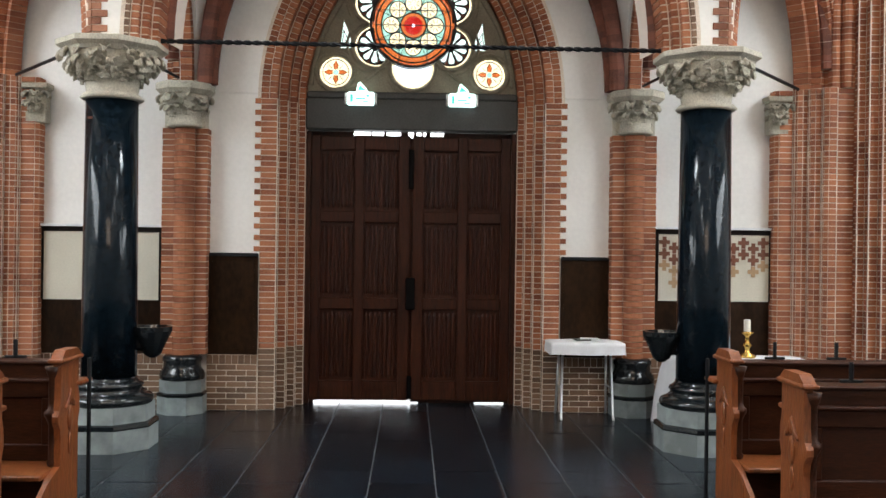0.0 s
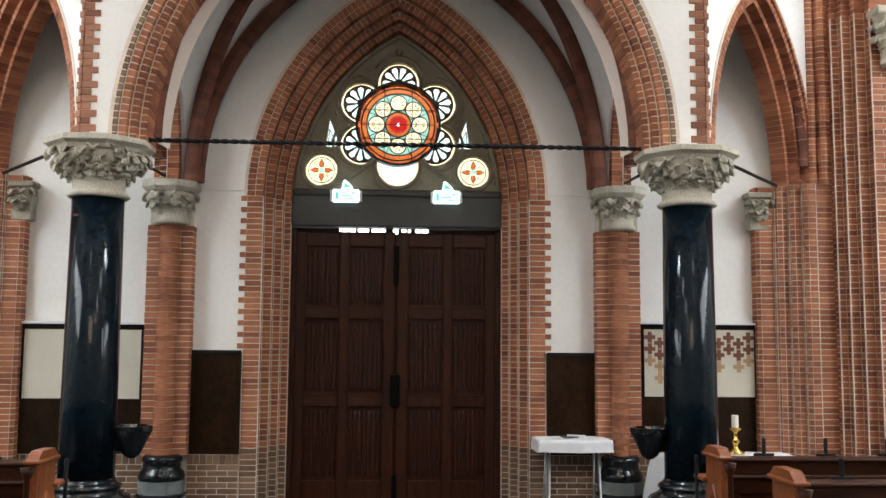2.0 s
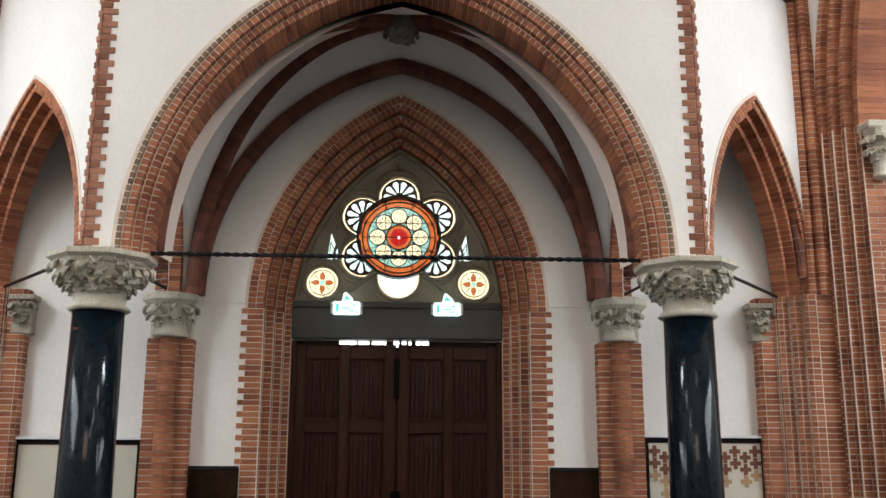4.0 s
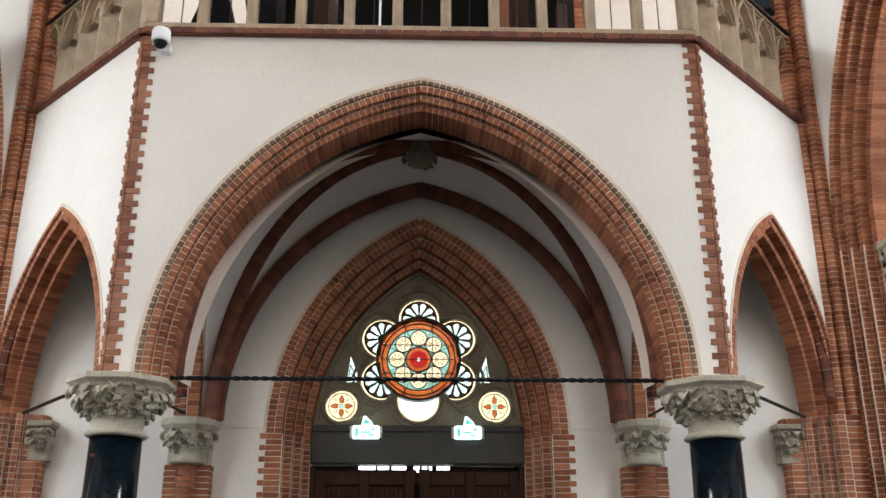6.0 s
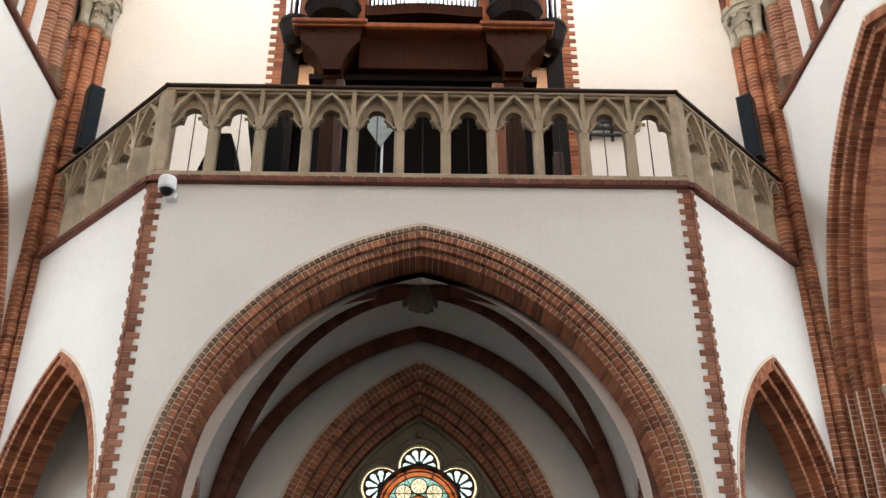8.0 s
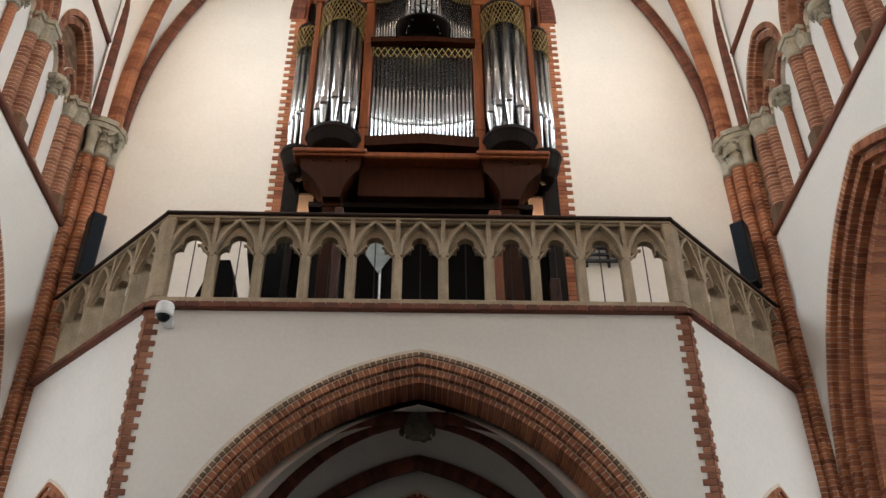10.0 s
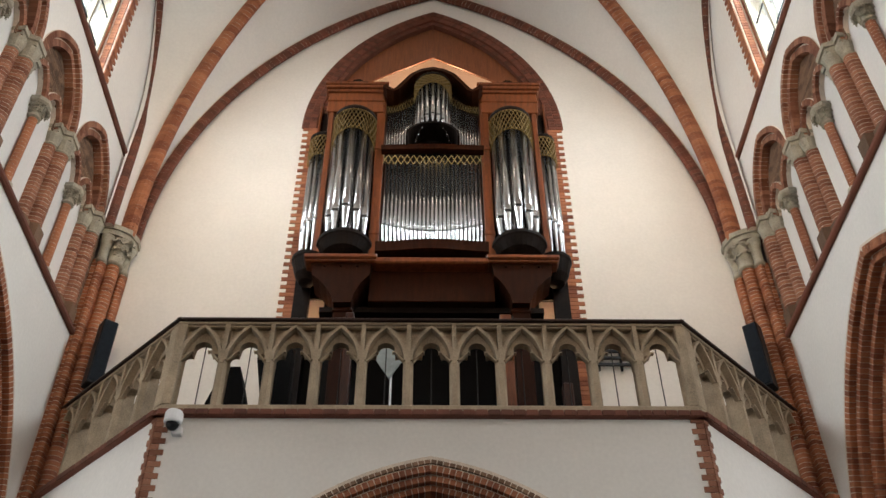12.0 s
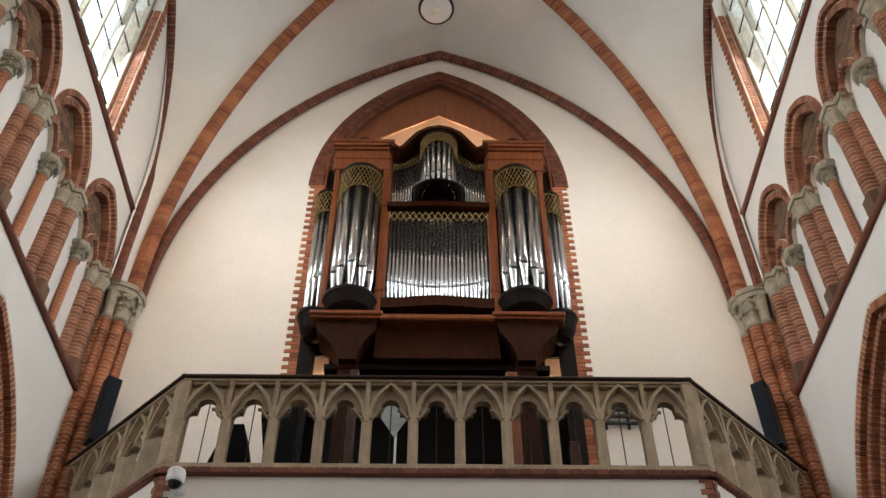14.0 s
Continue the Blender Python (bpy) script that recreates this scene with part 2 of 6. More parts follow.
def wall(bm, spans, y0, y1, m=None):
    """A wall of strips: spans of (x0, x1, low0, low1, high0, high1), from y0 to y1."""
    m = m or Matrix()
    for xa, xb, la, lb, ha, hb in spans:
        co = [(xa, y0, la), (xb, y0, lb), (xb, y0, hb), (xa, y0, ha), (xa, y1, la), (xb, y1, lb), (xb, y1, hb), (xa, y1, ha)]
        v = [bm.verts.new(m @ Vector(c)) for c in co]
        for q in ((0, 1, 2, 3), (5, 4, 7, 6), (0, 4, 5, 1), (3, 2, 6, 7), (0, 3, 7, 4), (1, 5, 6, 2)):
            bm.faces.new([v[i] for i in q])
    bmesh.ops.remove_doubles(bm, verts=bm.verts[:], dist=0.0004)
    return bm


def arch_spans(x0, x1, base, top, arch, cx=0.0, n=18, floor=0.0):
    """Spans of a wall from x0 to x1 with an arched opening at cx whose jambs go down to floor."""
    a = arch.a
    out = [(x0, cx - a, base, base, top, top)]
    end = math.acos(arch.c / arch.R)
    xs = [arch.c - arch.R * math.cos(end * i / n) for i in range(n + 1)]
    xs = xs + [-x for x in xs[-2::-1]]
    for p, q in zip(xs, xs[1:]):
        out.append((cx + p, cx + q, arch.top(p), arch.top(q), top, top))
    out.append((cx + a, x1, base, base, top, top))
    return [s for s in out if s[1] - s[0] > 0.001]


# one chamfered unit brick, shared by every brick in the place
_bm = bmesh.new()
box(_bm, -0.5, 0.5, -0.5, 0.5, -0.5, 0.5)
UNIT_V = np.array([v.co[:] for v in _bm.verts])
UNIT_F = [[v.index for v in f.verts] for f in (_bm.verts.index_update() or _bm.faces)]
_bm.free()
# a half-round rib brick: run along y, hanging towards +z
ROLL = [(-0.5, -0.5), (0.5, -0.5), (0.5, 0.0), (0.36, 0.34), (0.14, 0.5), (-0.14, 0.5), (-0.36, 0.34), (-0.5, 0.0)]
ROLL_V = np.array([(x, y, z) for y in (-0.5, 0.5) for x, z in ROLL])
ROLL_F = [list(range(8)), list(range(15, 7, -1))] + [[i, 8 + i, 8 + (i + 1) % 8, (i + 1) % 8] for i in range(8)]
UNIT = {}


def unit_mesh(mat, name, roll):
    if (mat.name, name, roll) not in UNIT:
        me = bpy.data.meshes.new(name)
        if roll:
            me.from_pydata(ROLL_V.tolist(), [], ROLL_F)
        else:
            bm = bmesh.new()
            box(bm, -0.5, 0.5, -0.5, 0.5, -0.5, 0.5, Matrix(), 0.04)
            bmesh.ops.recalc_face_normals(bm, faces=bm.faces[:])
            bm.to_mesh(me)
            bm.free()
        me.materials.append(mat)
        UNIT[(mat.name, name, roll)] = me
    return UNIT[(mat.name, name, roll)]


def lay(parent, mats, mat, name="brick", singles=300, roll=False):
    """Lays pieces (matrices of unit boxes or roll bricks) as parts of parent; those past singles are joined."""
    for m in mats[:singles]:
        ob = new(name, unit_mesh(mat, name, roll))
        ob.parent = parent
        ob.matrix_basis = m
    rest = mats[singles:]
    if rest:
        uv_, uf_ = (ROLL_V, ROLL_F) if roll else (UNIT_V, UNIT_F)
        V, F = [], []
        for m in rest:
            M3 = np.array(m)
            o = len(V) * len(uv_)
            V.append(uv_ @ M3[:3, :3].T + M3[:3, 3])
            F += [[o + i for i in q] for q in uf_]
        me = bpy.data.meshes.new(name + "work")
        me.from_pydata(np.concatenate(V).tolist(), [], F)
        me.materials.append(mat)
        ob = new(name + "work", me)
        ob.parent = parent
        tagged(ob, kind="stuff")


def brick_m(x, y, z, sx, sy, sz, rz=0.0):
    return Matrix.LocRotScale((x, y, z), Euler((0, 0, rz)), (sx, sy, sz))


def course_bricks(path, z0, z1, course=0.0575, length=0.2, depth=0.07, joint=0.009, bond=True, vjoint=None):
    """Bricks along a plan polyline (outer face to the right of its run), course by course. Short legs take one brick a course."""
    out = []
    nz = round((z1 - z0) / course)
    h = (z1 - z0) / nz
    for k in range(nz):
        z = z0 + (k + 0.5) * h
        for (ax, ay), (bx, by) in zip(path, path[1:]):
            L = math.hypot(bx - ax, by - ay)
            ux, uy = (bx - ax) / L, (by - ay) / L
            nx, ny = uy, -ux
            ang = math.atan2(uy, ux)
            cuts = [0.0]
            if L > length * 1.25:
                s = length * (0.5 if (k % 2 and bond) else 1.0)
                while s < L - length * 0.3:
                    cuts.append(s)
                    s += length
            cuts.append(L)
            for a, b in zip(cuts, cuts[1:]):
                c = (a + b) / 2
                w = 0.002 * math.sin(37.0 * (z + c) + 11 * ax)
                out.append(brick_m(ax + ux * c + nx * (w - depth / 2), ay + uy * c + ny * (w - depth / 2), z, b - a - (joint if vjoint is None else vjoint), depth, h - joint, ang))
    return out


def lay_courses(parent, path, z0, z1, mat, m=None, course=0.06, joint=0.009):
    """Moulded bricks that each fill a whole course of a small shaft, stacked from z0 to z1."""
    m = m or Matrix()
    n = round((z1 - z0) / course)
    h = (z1 - z0) / n
    bm = bmesh.new()
    prism(bm, path, 0, h - joint)
    bmesh.ops.recalc_face_normals(bm, faces=bm.faces[:])
    me = bpy.data.meshes.new("moulded_brick")
    bm.to_mesh(me)
    bm.free()
    me.materials.append(mat)
    for k in range(n):
        ob = new("moulded_brick", me)
        ob.parent = parent
        ob.matrix_basis = m @ Matrix.Translation((0, 0, z0 + k * h + joint / 2))


def inset(path, d):
    """The open polyline moved to its left by d (towards the core)."""
    out = []
    n = len(path)
    for i, (x, y) in enumerate(path):
        dirs = []
        for a, b in ((i - 1, i), (i, i + 1)):
            if 0 <= a and b < n:
                L = math.hypot(path[b][0] - path[a][0], path[b][1] - path[a][1])
                dirs.append(((path[b][0] - path[a][0]) / L, (path[b][1] - path[a][1]) / L))
        nx = sum(-q[1] for q in dirs)
        ny = sum(q[0] for q in dirs)
        s = nx * nx + ny * ny
        f = d * len(dirs) / s if len(dirs) == 1 else 2 * d / s
        out.append((x + nx * f, y + ny * f))
    return out


def pointing(parent, corners, z0, z1, w=0.012):
    """Upright mortar joints along the corners of a stepped jamb."""
    for x, y in corners:
        part("mortar_joint", box(bmesh.new(), x - w / 2, x + w / 2, y - 0.004, y + 0.012, z0, z1), MORTAR, parent)

# ---- structure: ground, floor, walls ----
WY = 9.65      # face of the west wall
NX = 4.4       # face of the nave walls
bm = bmesh.new()
box(bm, -60, 60, -60, 60, -0.6, -0.12)
tagged(part("ground", bm, JOINT), "grey ground under and around the church", "ground", kind="structure")
floor = thing("floor", "dark slate slab floor with pale joints", "floor", kind="structure")
bm = bmesh.new()
box(bm, -9.1, 9.1, -12.4, 10.18, -0.12, -0.005)
part("joint_bed", bm, JOINT, floor)


def S(side):
    """Local run, depth, height to world on a nave wall; depth grows outwards."""
    return Matrix(((0, side, 0, side * NX), (1, 0, 0, 0), (0, 0, 1, 0), (0, 0, 0, 1)))


def frame_of(ax, ay, bx, by):
    """Local run from a to b, depth away from the viewer's side, height up."""
    L = math.hypot(bx - ax, by - ay)
    ux, uy = (bx - ax) / L, (by - ay) / L
    return Matrix(((ux, -uy, 0, ax), (uy, ux, 0, ay), (0, 0, 1, 0), (0, 0, 0, 1))), L


def voussoirs(arch, grow, thick, pitch, v0, v1, m=None, cx=0.0, joint=0.006):
    m = m or Matrix()
    out = []
    for x, z, a, L in arch.bricks(grow, thick, pitch):
        c, s = math.cos(a), math.sin(a)
        loc = Matrix(((-c, 0, -s, cx + x), (0, 1, 0, (v0 + v1) / 2), (s, 0, -c, z), (0, 0, 0, 1)))
        out.append(m @ loc @ Matrix.Diagonal((thick - joint, v1 - v0, L - joint, 1)))
    return out


def arch_core(bm, arch, grow, thick, v0, v1, m=None, cx=0.0, n=44):
    """The mortar core of an arch ring."""
    m = m or Matrix()
    inner, outer = arch.points(n, grow + 0.006), arch.points(n, grow + thick + 0.02)
    rows = []
    for (xi, zi), (xo, zo) in zip(inner, outer):
        rows.append([bm.verts.new(m @ Vector((cx + x, v, z))) for x, v, z in ((xi, v0, zi), (xo, v0, zo), (xo, v1, zo), (xi, v1, zi))])
    for a, b in zip(rows, rows[1:]):
        for i in range(4):
            bm.faces.new((a[i], a[(i + 1) % 4], b[(i + 1) % 4], b[i]))
    bm.faces.new(rows[0])
    bm.faces.new(rows[-1][::-1])


portal_arch = Arch(1.53, 3.15, 2.35)
niche = Arch(1.86, 13.0, 3.0)
T = 0.75
# west wall: below with the portal, above with the organ niche
west = thing("wall_west", "white plastered west wall with portal and organ niche", "wall", kind="structure")
bm = bmesh.new()
wall(bm, [(-9.0, -1.53, 0, 0, 6.9, 6.9)] + arch_spans(-1.53, 1.53, 0, 6.9, portal_arch)[0:] + [(1.53, 9.0, 0, 0, 6.9, 6.9)], WY, WY + T)
part("lower_wall", bm, PLASTER, west)
bm = bmesh.new()
wall(bm, [(-9.0, -1.86, 6.9, 6.9, 20, 20)] + arch_spans(-1.86, 1.86, 6.9, 20, niche) + [(1.86, 9.0, 6.9, 6.9, 20, 20)], WY, WY + T)
part("upper_wall", bm, PLASTER, west)

arcade = Arch(2.2, 5.0, 3.2)
clere = Arch(1.0, 15.0, 1.5)
BAYS = (7.1, 2.3, -2.5, -7.3)
for side in (-1, 1):
    m = S(side)
    w = thing("wall_north" if side > 0 else "wall_south", "white nave wall with brick arcade, triforium and clerestory", "wall", kind="structure")
    bm = bmesh.new()
    spans = []
    for cy in BAYS[::-1]:
        spans += arch_spans(cy - 2.4, cy + 2.4, 0, 8.7, arcade, cy)
    spans = [(-12.0, BAYS[-1] - 2.4, 0, 0, 8.7, 8.7)] + spans + [(9.5, WY, 0, 0, 8.7, 8.7)]
    wall(bm, spans, 0, 0.62, m)
    part("arcade_wall", bm, PLASTER, w)
    bm = bmesh.new()
    wall(bm, [(-12.0, WY, 8.7, 8.7, 11.82, 11.82)], 0.2, 0.62, m)
    part("triforium_back", bm, PLASTER, w)
    bm = bmesh.new()
    spans = []
    for cy in BAYS[::-1]:
        wy = cy - 0.31
        s = arch_spans(wy - 1.2, wy + 1.2, 11.82, 20, clere, wy)
        spans += [(cy - 2.4, wy - 1.2, 11.82, 11.82, 20, 20)] + s + [(wy - 1.0, wy + 1.0, 11.82, 11.82, 11.9, 11.9), (wy + 1.2, cy + 2.4, 11.82, 11.82, 20, 20)]
    spans += [(-12.0, BAYS[-1] - 2.4, 11.82, 11.82, 20, 20), (9.5, WY, 11.82, 11.82, 20, 20)]
    wall(bm, spans, -0.02, 0.62, m)
    part("clerestory_wall", bm, PLASTER, w)
    bm = bmesh.new()
    box(bm, -12.2, WY + 0.3, 4.2, 4.5, 0, 8.2, m)
    tagged(part("wall_aisle_north" if side > 0 else "wall_aisle_south", bm, PLASTER), "white plastered outer aisle wall", "wall", kind="structure")
    bm = bmesh.new()
    box(bm, -12.2, WY, 0.62, 4.4, 7.95, 8.15, m)
    tagged(part("ceiling_aisle_north" if side > 0 else "ceiling_aisle_south", bm, PLASTER), "white aisle ceiling", "ceiling", kind="structure")
bm = bmesh.new()
box(bm, -9, 9, -12.4, -12.0, 0, 20)
tagged(part("wall_east", bm, PLASTER), "white plastered wall closing the nave behind", "wall", kind="structure")
bm = bmesh.new()
box(bm, -5.2, 5.2, -12.2, 10.3, 19.4, 19.7)
tagged(part("ceiling", bm, PLASTER), "closed roof space above the vault", "ceiling", kind="structure")
# plain sky outside the openings
bm = bmesh.new()
box(bm, -2.2, 2.2, 10.43, 10.48, -0.12, 6.2)
tagged(part("backdrop", bm, SKYGLOW), "bright overcast sky outside the west portal", "sky", kind="structure")
for side in (-1, 1):
    bm = bmesh.new()
    box(bm, -10, 9.4, 1.1, 1.15, 11.5, 26, S(side))
    tagged(part("backdrop", bm, SKYGLOW), "bright overcast sky outside the clerestory windows", "sky", kind="structure")

# ---- portal ----
pw = thing("portal", "stepped red brick portal with a pointed arch round the church door", "portal", kind="structure")
JL = [(-1.53, 9.64), (-1.36, 9.64), (-1.36, 9.76), (-1.27, 9.76), (-1.27, 9.88), (-1.19, 9.88), (-1.19, 10.0), (-1.115, 10.0), (-1.115, 10.16)]
JR = [(-x, y) for x, y in JL[::-1]]
for path in (JL, JR):
    jamb = part("jamb", prism(bmesh.new(), inset(path, 0.005) + [(path[-1][0] if path is JL else path[-1][0], WY + T), (path[0][0], WY + T)][:2], 0, 3.15), MORTAR, pw)
    bm_list = course_bricks(path, 0.62, 3.15, length=0.19, vjoint=0.014)
    lay(jamb, sorted(bm_list, key=lambda q: q.translation.y), BRICK, singles=150)
    lay(jamb, course_bricks(path, 0.0, 0.62, length=0.19), BRICK_BROWN, singles=60)
    pointing(jamb, [((-1 if path is JL else 1) * x, y) for x, y in ((1.36, 9.64), (1.27, 9.76), (1.19, 9.88), (1.115, 10.0))], 0.0, 3.15, 0.009)
    # toothed edge against the plaster
    sx = -1 if path is JL else 1
    lay(jamb, [brick_m(sx * 1.555, 9.662, 1.6 + 0.0575 * (2 * k + 0.5), 0.06, 0.05, 0.05) for k in range(14)] , BRICK, singles=14)
ORDERS = [(-0.17, 0.17, 9.64, 9.76), (-0.26, 0.09, 9.76, 9.88), (-0.34, 0.08, 9.88, 10.0), (-0.415, 0.075, 10.0, 10.16)]
for g, th, a, b in ORDERS:
    bm = bmesh.new()
    arch_core(bm, portal_arch, g + 0.01, th, a + 0.005, WY + T if g < -0.4 else b + 0.05)
    ring = part("arch_order", bm, MORTAR, pw)
    if th > 0.15:
        lay(ring, voussoirs(portal_arch, g, th / 2, 0.0585, a, b), BRICK, singles=110)
        lay(ring, voussoirs(portal_arch, g + th / 2, th / 2, 0.0585, a, b), BRICK, singles=60)
    else:
        lay(ring, voussoirs(portal_arch, g, th, 0.0585, a, b), BRICK, singles=100)

bm = bmesh.new()
box(bm, -1.115, 1.115, 9.98, 10.22, 2.895, 3.22, bevel=0.012)
box(bm, -1.115, 1.115, 10.02, 10.2, 3.22, 3.3, bevel=0.02)
tagged(part("lintel", bm, LINTEL), "dark bluestone lintel above the church door", "lintel", kind="structure")


def loop_pts(r, n, cx=0.0, cz=0.0, fn=None):
    return [(cx + (fn(2 * math.pi * i / n) if fn else r) * math.cos(2 * math.pi * i / n), cz + (fn(2 * math.pi * i / n) if fn else r) * math.sin(2 * math.pi * i / n)) for i in range(n)]


def sheet(loops, y0, y1):
    """A slab in the x-z plane: first loop outside, the others are holes."""
    bm = bmesh.new()
    edges = []
    for lp in loops:
        vs = [bm.verts.new((x, y0, z)) for x, z in lp]
        for a, b in zip(vs, vs[1:] + vs[:1]):
            edges.append(bm.edges.new((a, b)))
    bmesh.ops.triangle_fill(bm, use_beauty=True, use_dissolve=False, edges=edges)
    r = bmesh.ops.extrude_face_region(bm, geom=bm.faces[:])
    bmesh.ops.translate(bm, verts=[v for v in r["geom"] if isinstance(v, bmesh.types.BMVert)], vec=(0, y1 - y0, 0))
    return bm


def fan(r0, r1, a0, a1, cx, cz, n=5):
    out = [(cx + r1 * math.cos(a0 + (a1 - a0) * i / n), cz + r1 * math.sin(a0 + (a1 - a0) * i / n)) for i in range(n + 1)]
    inn = [(cx + r0 * math.cos(a1 + (a0 - a1) * i / n), cz + r0 * math.sin(a1 + (a0 - a1) * i / n)) for i in range(n + 1)]
    return out + inn if r0 > 0.001 else out + [(cx, cz)]


RC = 4.035     # height of the rose's centre
LOBES = [(0.46 * math.cos(radians(30 + 60 * k)), RC + 0.46 * math.sin(radians(30 + 60 * k))) for k in range(6)]


def foil(th):
    best = 0.455
    dx, dz = math.cos(th), math.sin(th)
    for lx, lz in LOBES:
        b = dx * lx + dz * (lz - RC)
        d = b * b - (0.46 ** 2 - 0.225 ** 2)
        if d > 0:
            best = max(best, b + math.sqrt(d))
    return best


rose = thing("rose_window", "stained glass rose window with six lobes in grey tracery", "window", kind="structure")
tri = [[(sx * (0.68 + dx), 3.78 + dz) for dx, dz in ((-0.06, -0.01), (0.1, -0.01), (0.062, 0.3))] for sx in (-1, 1)]
outline = [(x, z) for x, z in portal_arch.points(14, -0.40) if z >= 3.29]
outline = [(outline[0][0], 3.3)] + outline + [(outline[-1][0], 3.3)]
bm = sheet([outline, loop_pts(0, 96, 0, RC, foil), loop_pts(0.172, 28, -0.82, 3.52), loop_pts(0.172, 28, 0.82, 3.52)] + tri, 10.1, 10.2)
part("tracery", bm, TRACERY, rose)
# mouldings round the lights
bm = bmesh.new()
for cx, cz, r in [(lx, lz, 0.245) for lx, lz in LOBES]:
    a = math.atan2(cz - RC, cx)
    sweep(bm, [(cx + r * math.cos(a + t), 10.1, cz + r * math.sin(a + t)) for t in np.linspace(-1.75, 1.75, 22)], ring_section(0.022, 6), (0, -1, 0))
for sx in (-1, 1):
    sweep(bm, [(sx * 0.82 + 0.2 * math.cos(t), 10.1, 3.52 + 0.2 * math.sin(t)) for t in np.linspace(0, 2 * math.pi, 30)], ring_section(0.025, 6), (0, -1, 0))
    sweep(bm, [(sx * (0.25 + 0.55 * u), 10.1, 3.34 + 0.33 * (1 - u) ** 2) for u in np.linspace(0, 1, 10)], ring_section(0.02, 6), (0, -1, 0))
    sweep(bm, [(sx * (1.02 - 0.5 * u), 10.1, 3.74 + 0.88 * u ** 0.8) for u in np.linspace(0, 1, 14)], ring_section(0.025, 6), (0, -1, 0))
lathe(bm, [(0.005, -0.04), (0.035, -0.03), (0.045, 0.0), (0.035, 0.03), (0.005, 0.04)], 12, pose(0, 10.09, RC + 0.79, 90, 0, 0))
arch_rim = portal_arch.points(20, -0.44)
sweep(bm, [(x, 10.1, z) for x, z in arch_rim if z > 3.32], ring_section(0.03, 6), (0, -1, 0))
for lx, lz in LOBES:
    a = math.atan2(lz - RC, lx)
    sweep(bm, [(lx + 0.3 * math.cos(a + t), 10.1, lz + 0.3 * math.sin(a + t)) for t in np.linspace(-1.05, 1.05, 14)], ring_section(0.014, 6), (0, -1, 0))
part("tracery_moulding", bm, TRACERY, rose)
pane = lambda lp, mat, par, holes=(): part("pane", sheet([lp, *holes], 10.145, 10.15), mat, par)
panel = part("rose_ring", sheet([loop_pts(0.464, 64, 0, RC), loop_pts(0.438, 64, 0, RC)], 10.08, 10.19), IRON, rose)
k8 = [(0.235 * math.cos(radians(45 * k + 90)), RC + 0.235 * math.sin(radians(45 * k + 90))) for k in range(8)]
pane(loop_pts(0.34, 64, 0, RC), G_TEAL, panel, [loop_pts(0.088, 20, x, z) for x, z in k8] + [loop_pts(0.137, 40, 0, RC)])
for i, (x, z) in enumerate(k8):
    pane(loop_pts(0.088, 20, x, z), G_CREAM, panel)
for k in range(24):
    a = 2 * math.pi * k / 24
    pane(fan(0.34, 0.398, a, a + 0.2618, 0, RC), G_ORANGE, panel)
    pane(fan(0.398, 0.44, a, a + 0.2618, 0, RC), G_AMBER if k % 3 else G_ORANGE, panel)
pane(loop_pts(0.137, 40, 0, RC), G_ORANGE, panel, [loop_pts(0.098, 32, 0, RC)])
pane(loop_pts(0.098, 32, 0, RC), G_RED, panel, [loop_pts(0.018, 12, 0, RC)])
pane(loop_pts(0.018, 12, 0, RC), G_CLEAR, panel)
bm = bmesh.new()
for r in (0.137, 0.34, 0.398):
    sweep(bm, [(r * math.cos(t), 10.14, RC + r * math.sin(t)) for t in np.linspace(0, 2 * math.pi, 49)], ring_section(0.008, 5), (0, -1, 0))
for x, z in k8:
    sweep(bm, [(x + 0.088 * math.cos(t), 10.14, z + 0.088 * math.sin(t)) for t in np.linspace(0, 2 * math.pi, 19)], ring_section(0.007, 5), (0, -1, 0))
    for j in range(8):
        t = radians(45 * j + 22)
        sweep(bm, [(x + r * math.cos(t), 10.14, z + r * math.sin(t)) for r in (0.03, 0.065)], ring_section(0.004, 4), (0, -1, 0))
for k in range(8):
    t = radians(45 * k + 22.5)
    sweep(bm, [(r * math.cos(t), 10.14, RC + r * math.sin(t)) for r in (0.14, 0.43)], ring_section(0.004, 4), (0, -1, 0))
for dx in (-0.15, 0.15):
    box(bm, dx - 0.004, dx + 0.004, 10.13, 10.14, RC - 0.4, RC + 0.4)
for dz in (-0.16, 0.0, 0.16):
    box(bm, -0.4, 0.4, 10.13, 10.14, RC + dz - 0.004, RC + dz + 0.004)
part("lead_cames", bm, LEAD, rose)
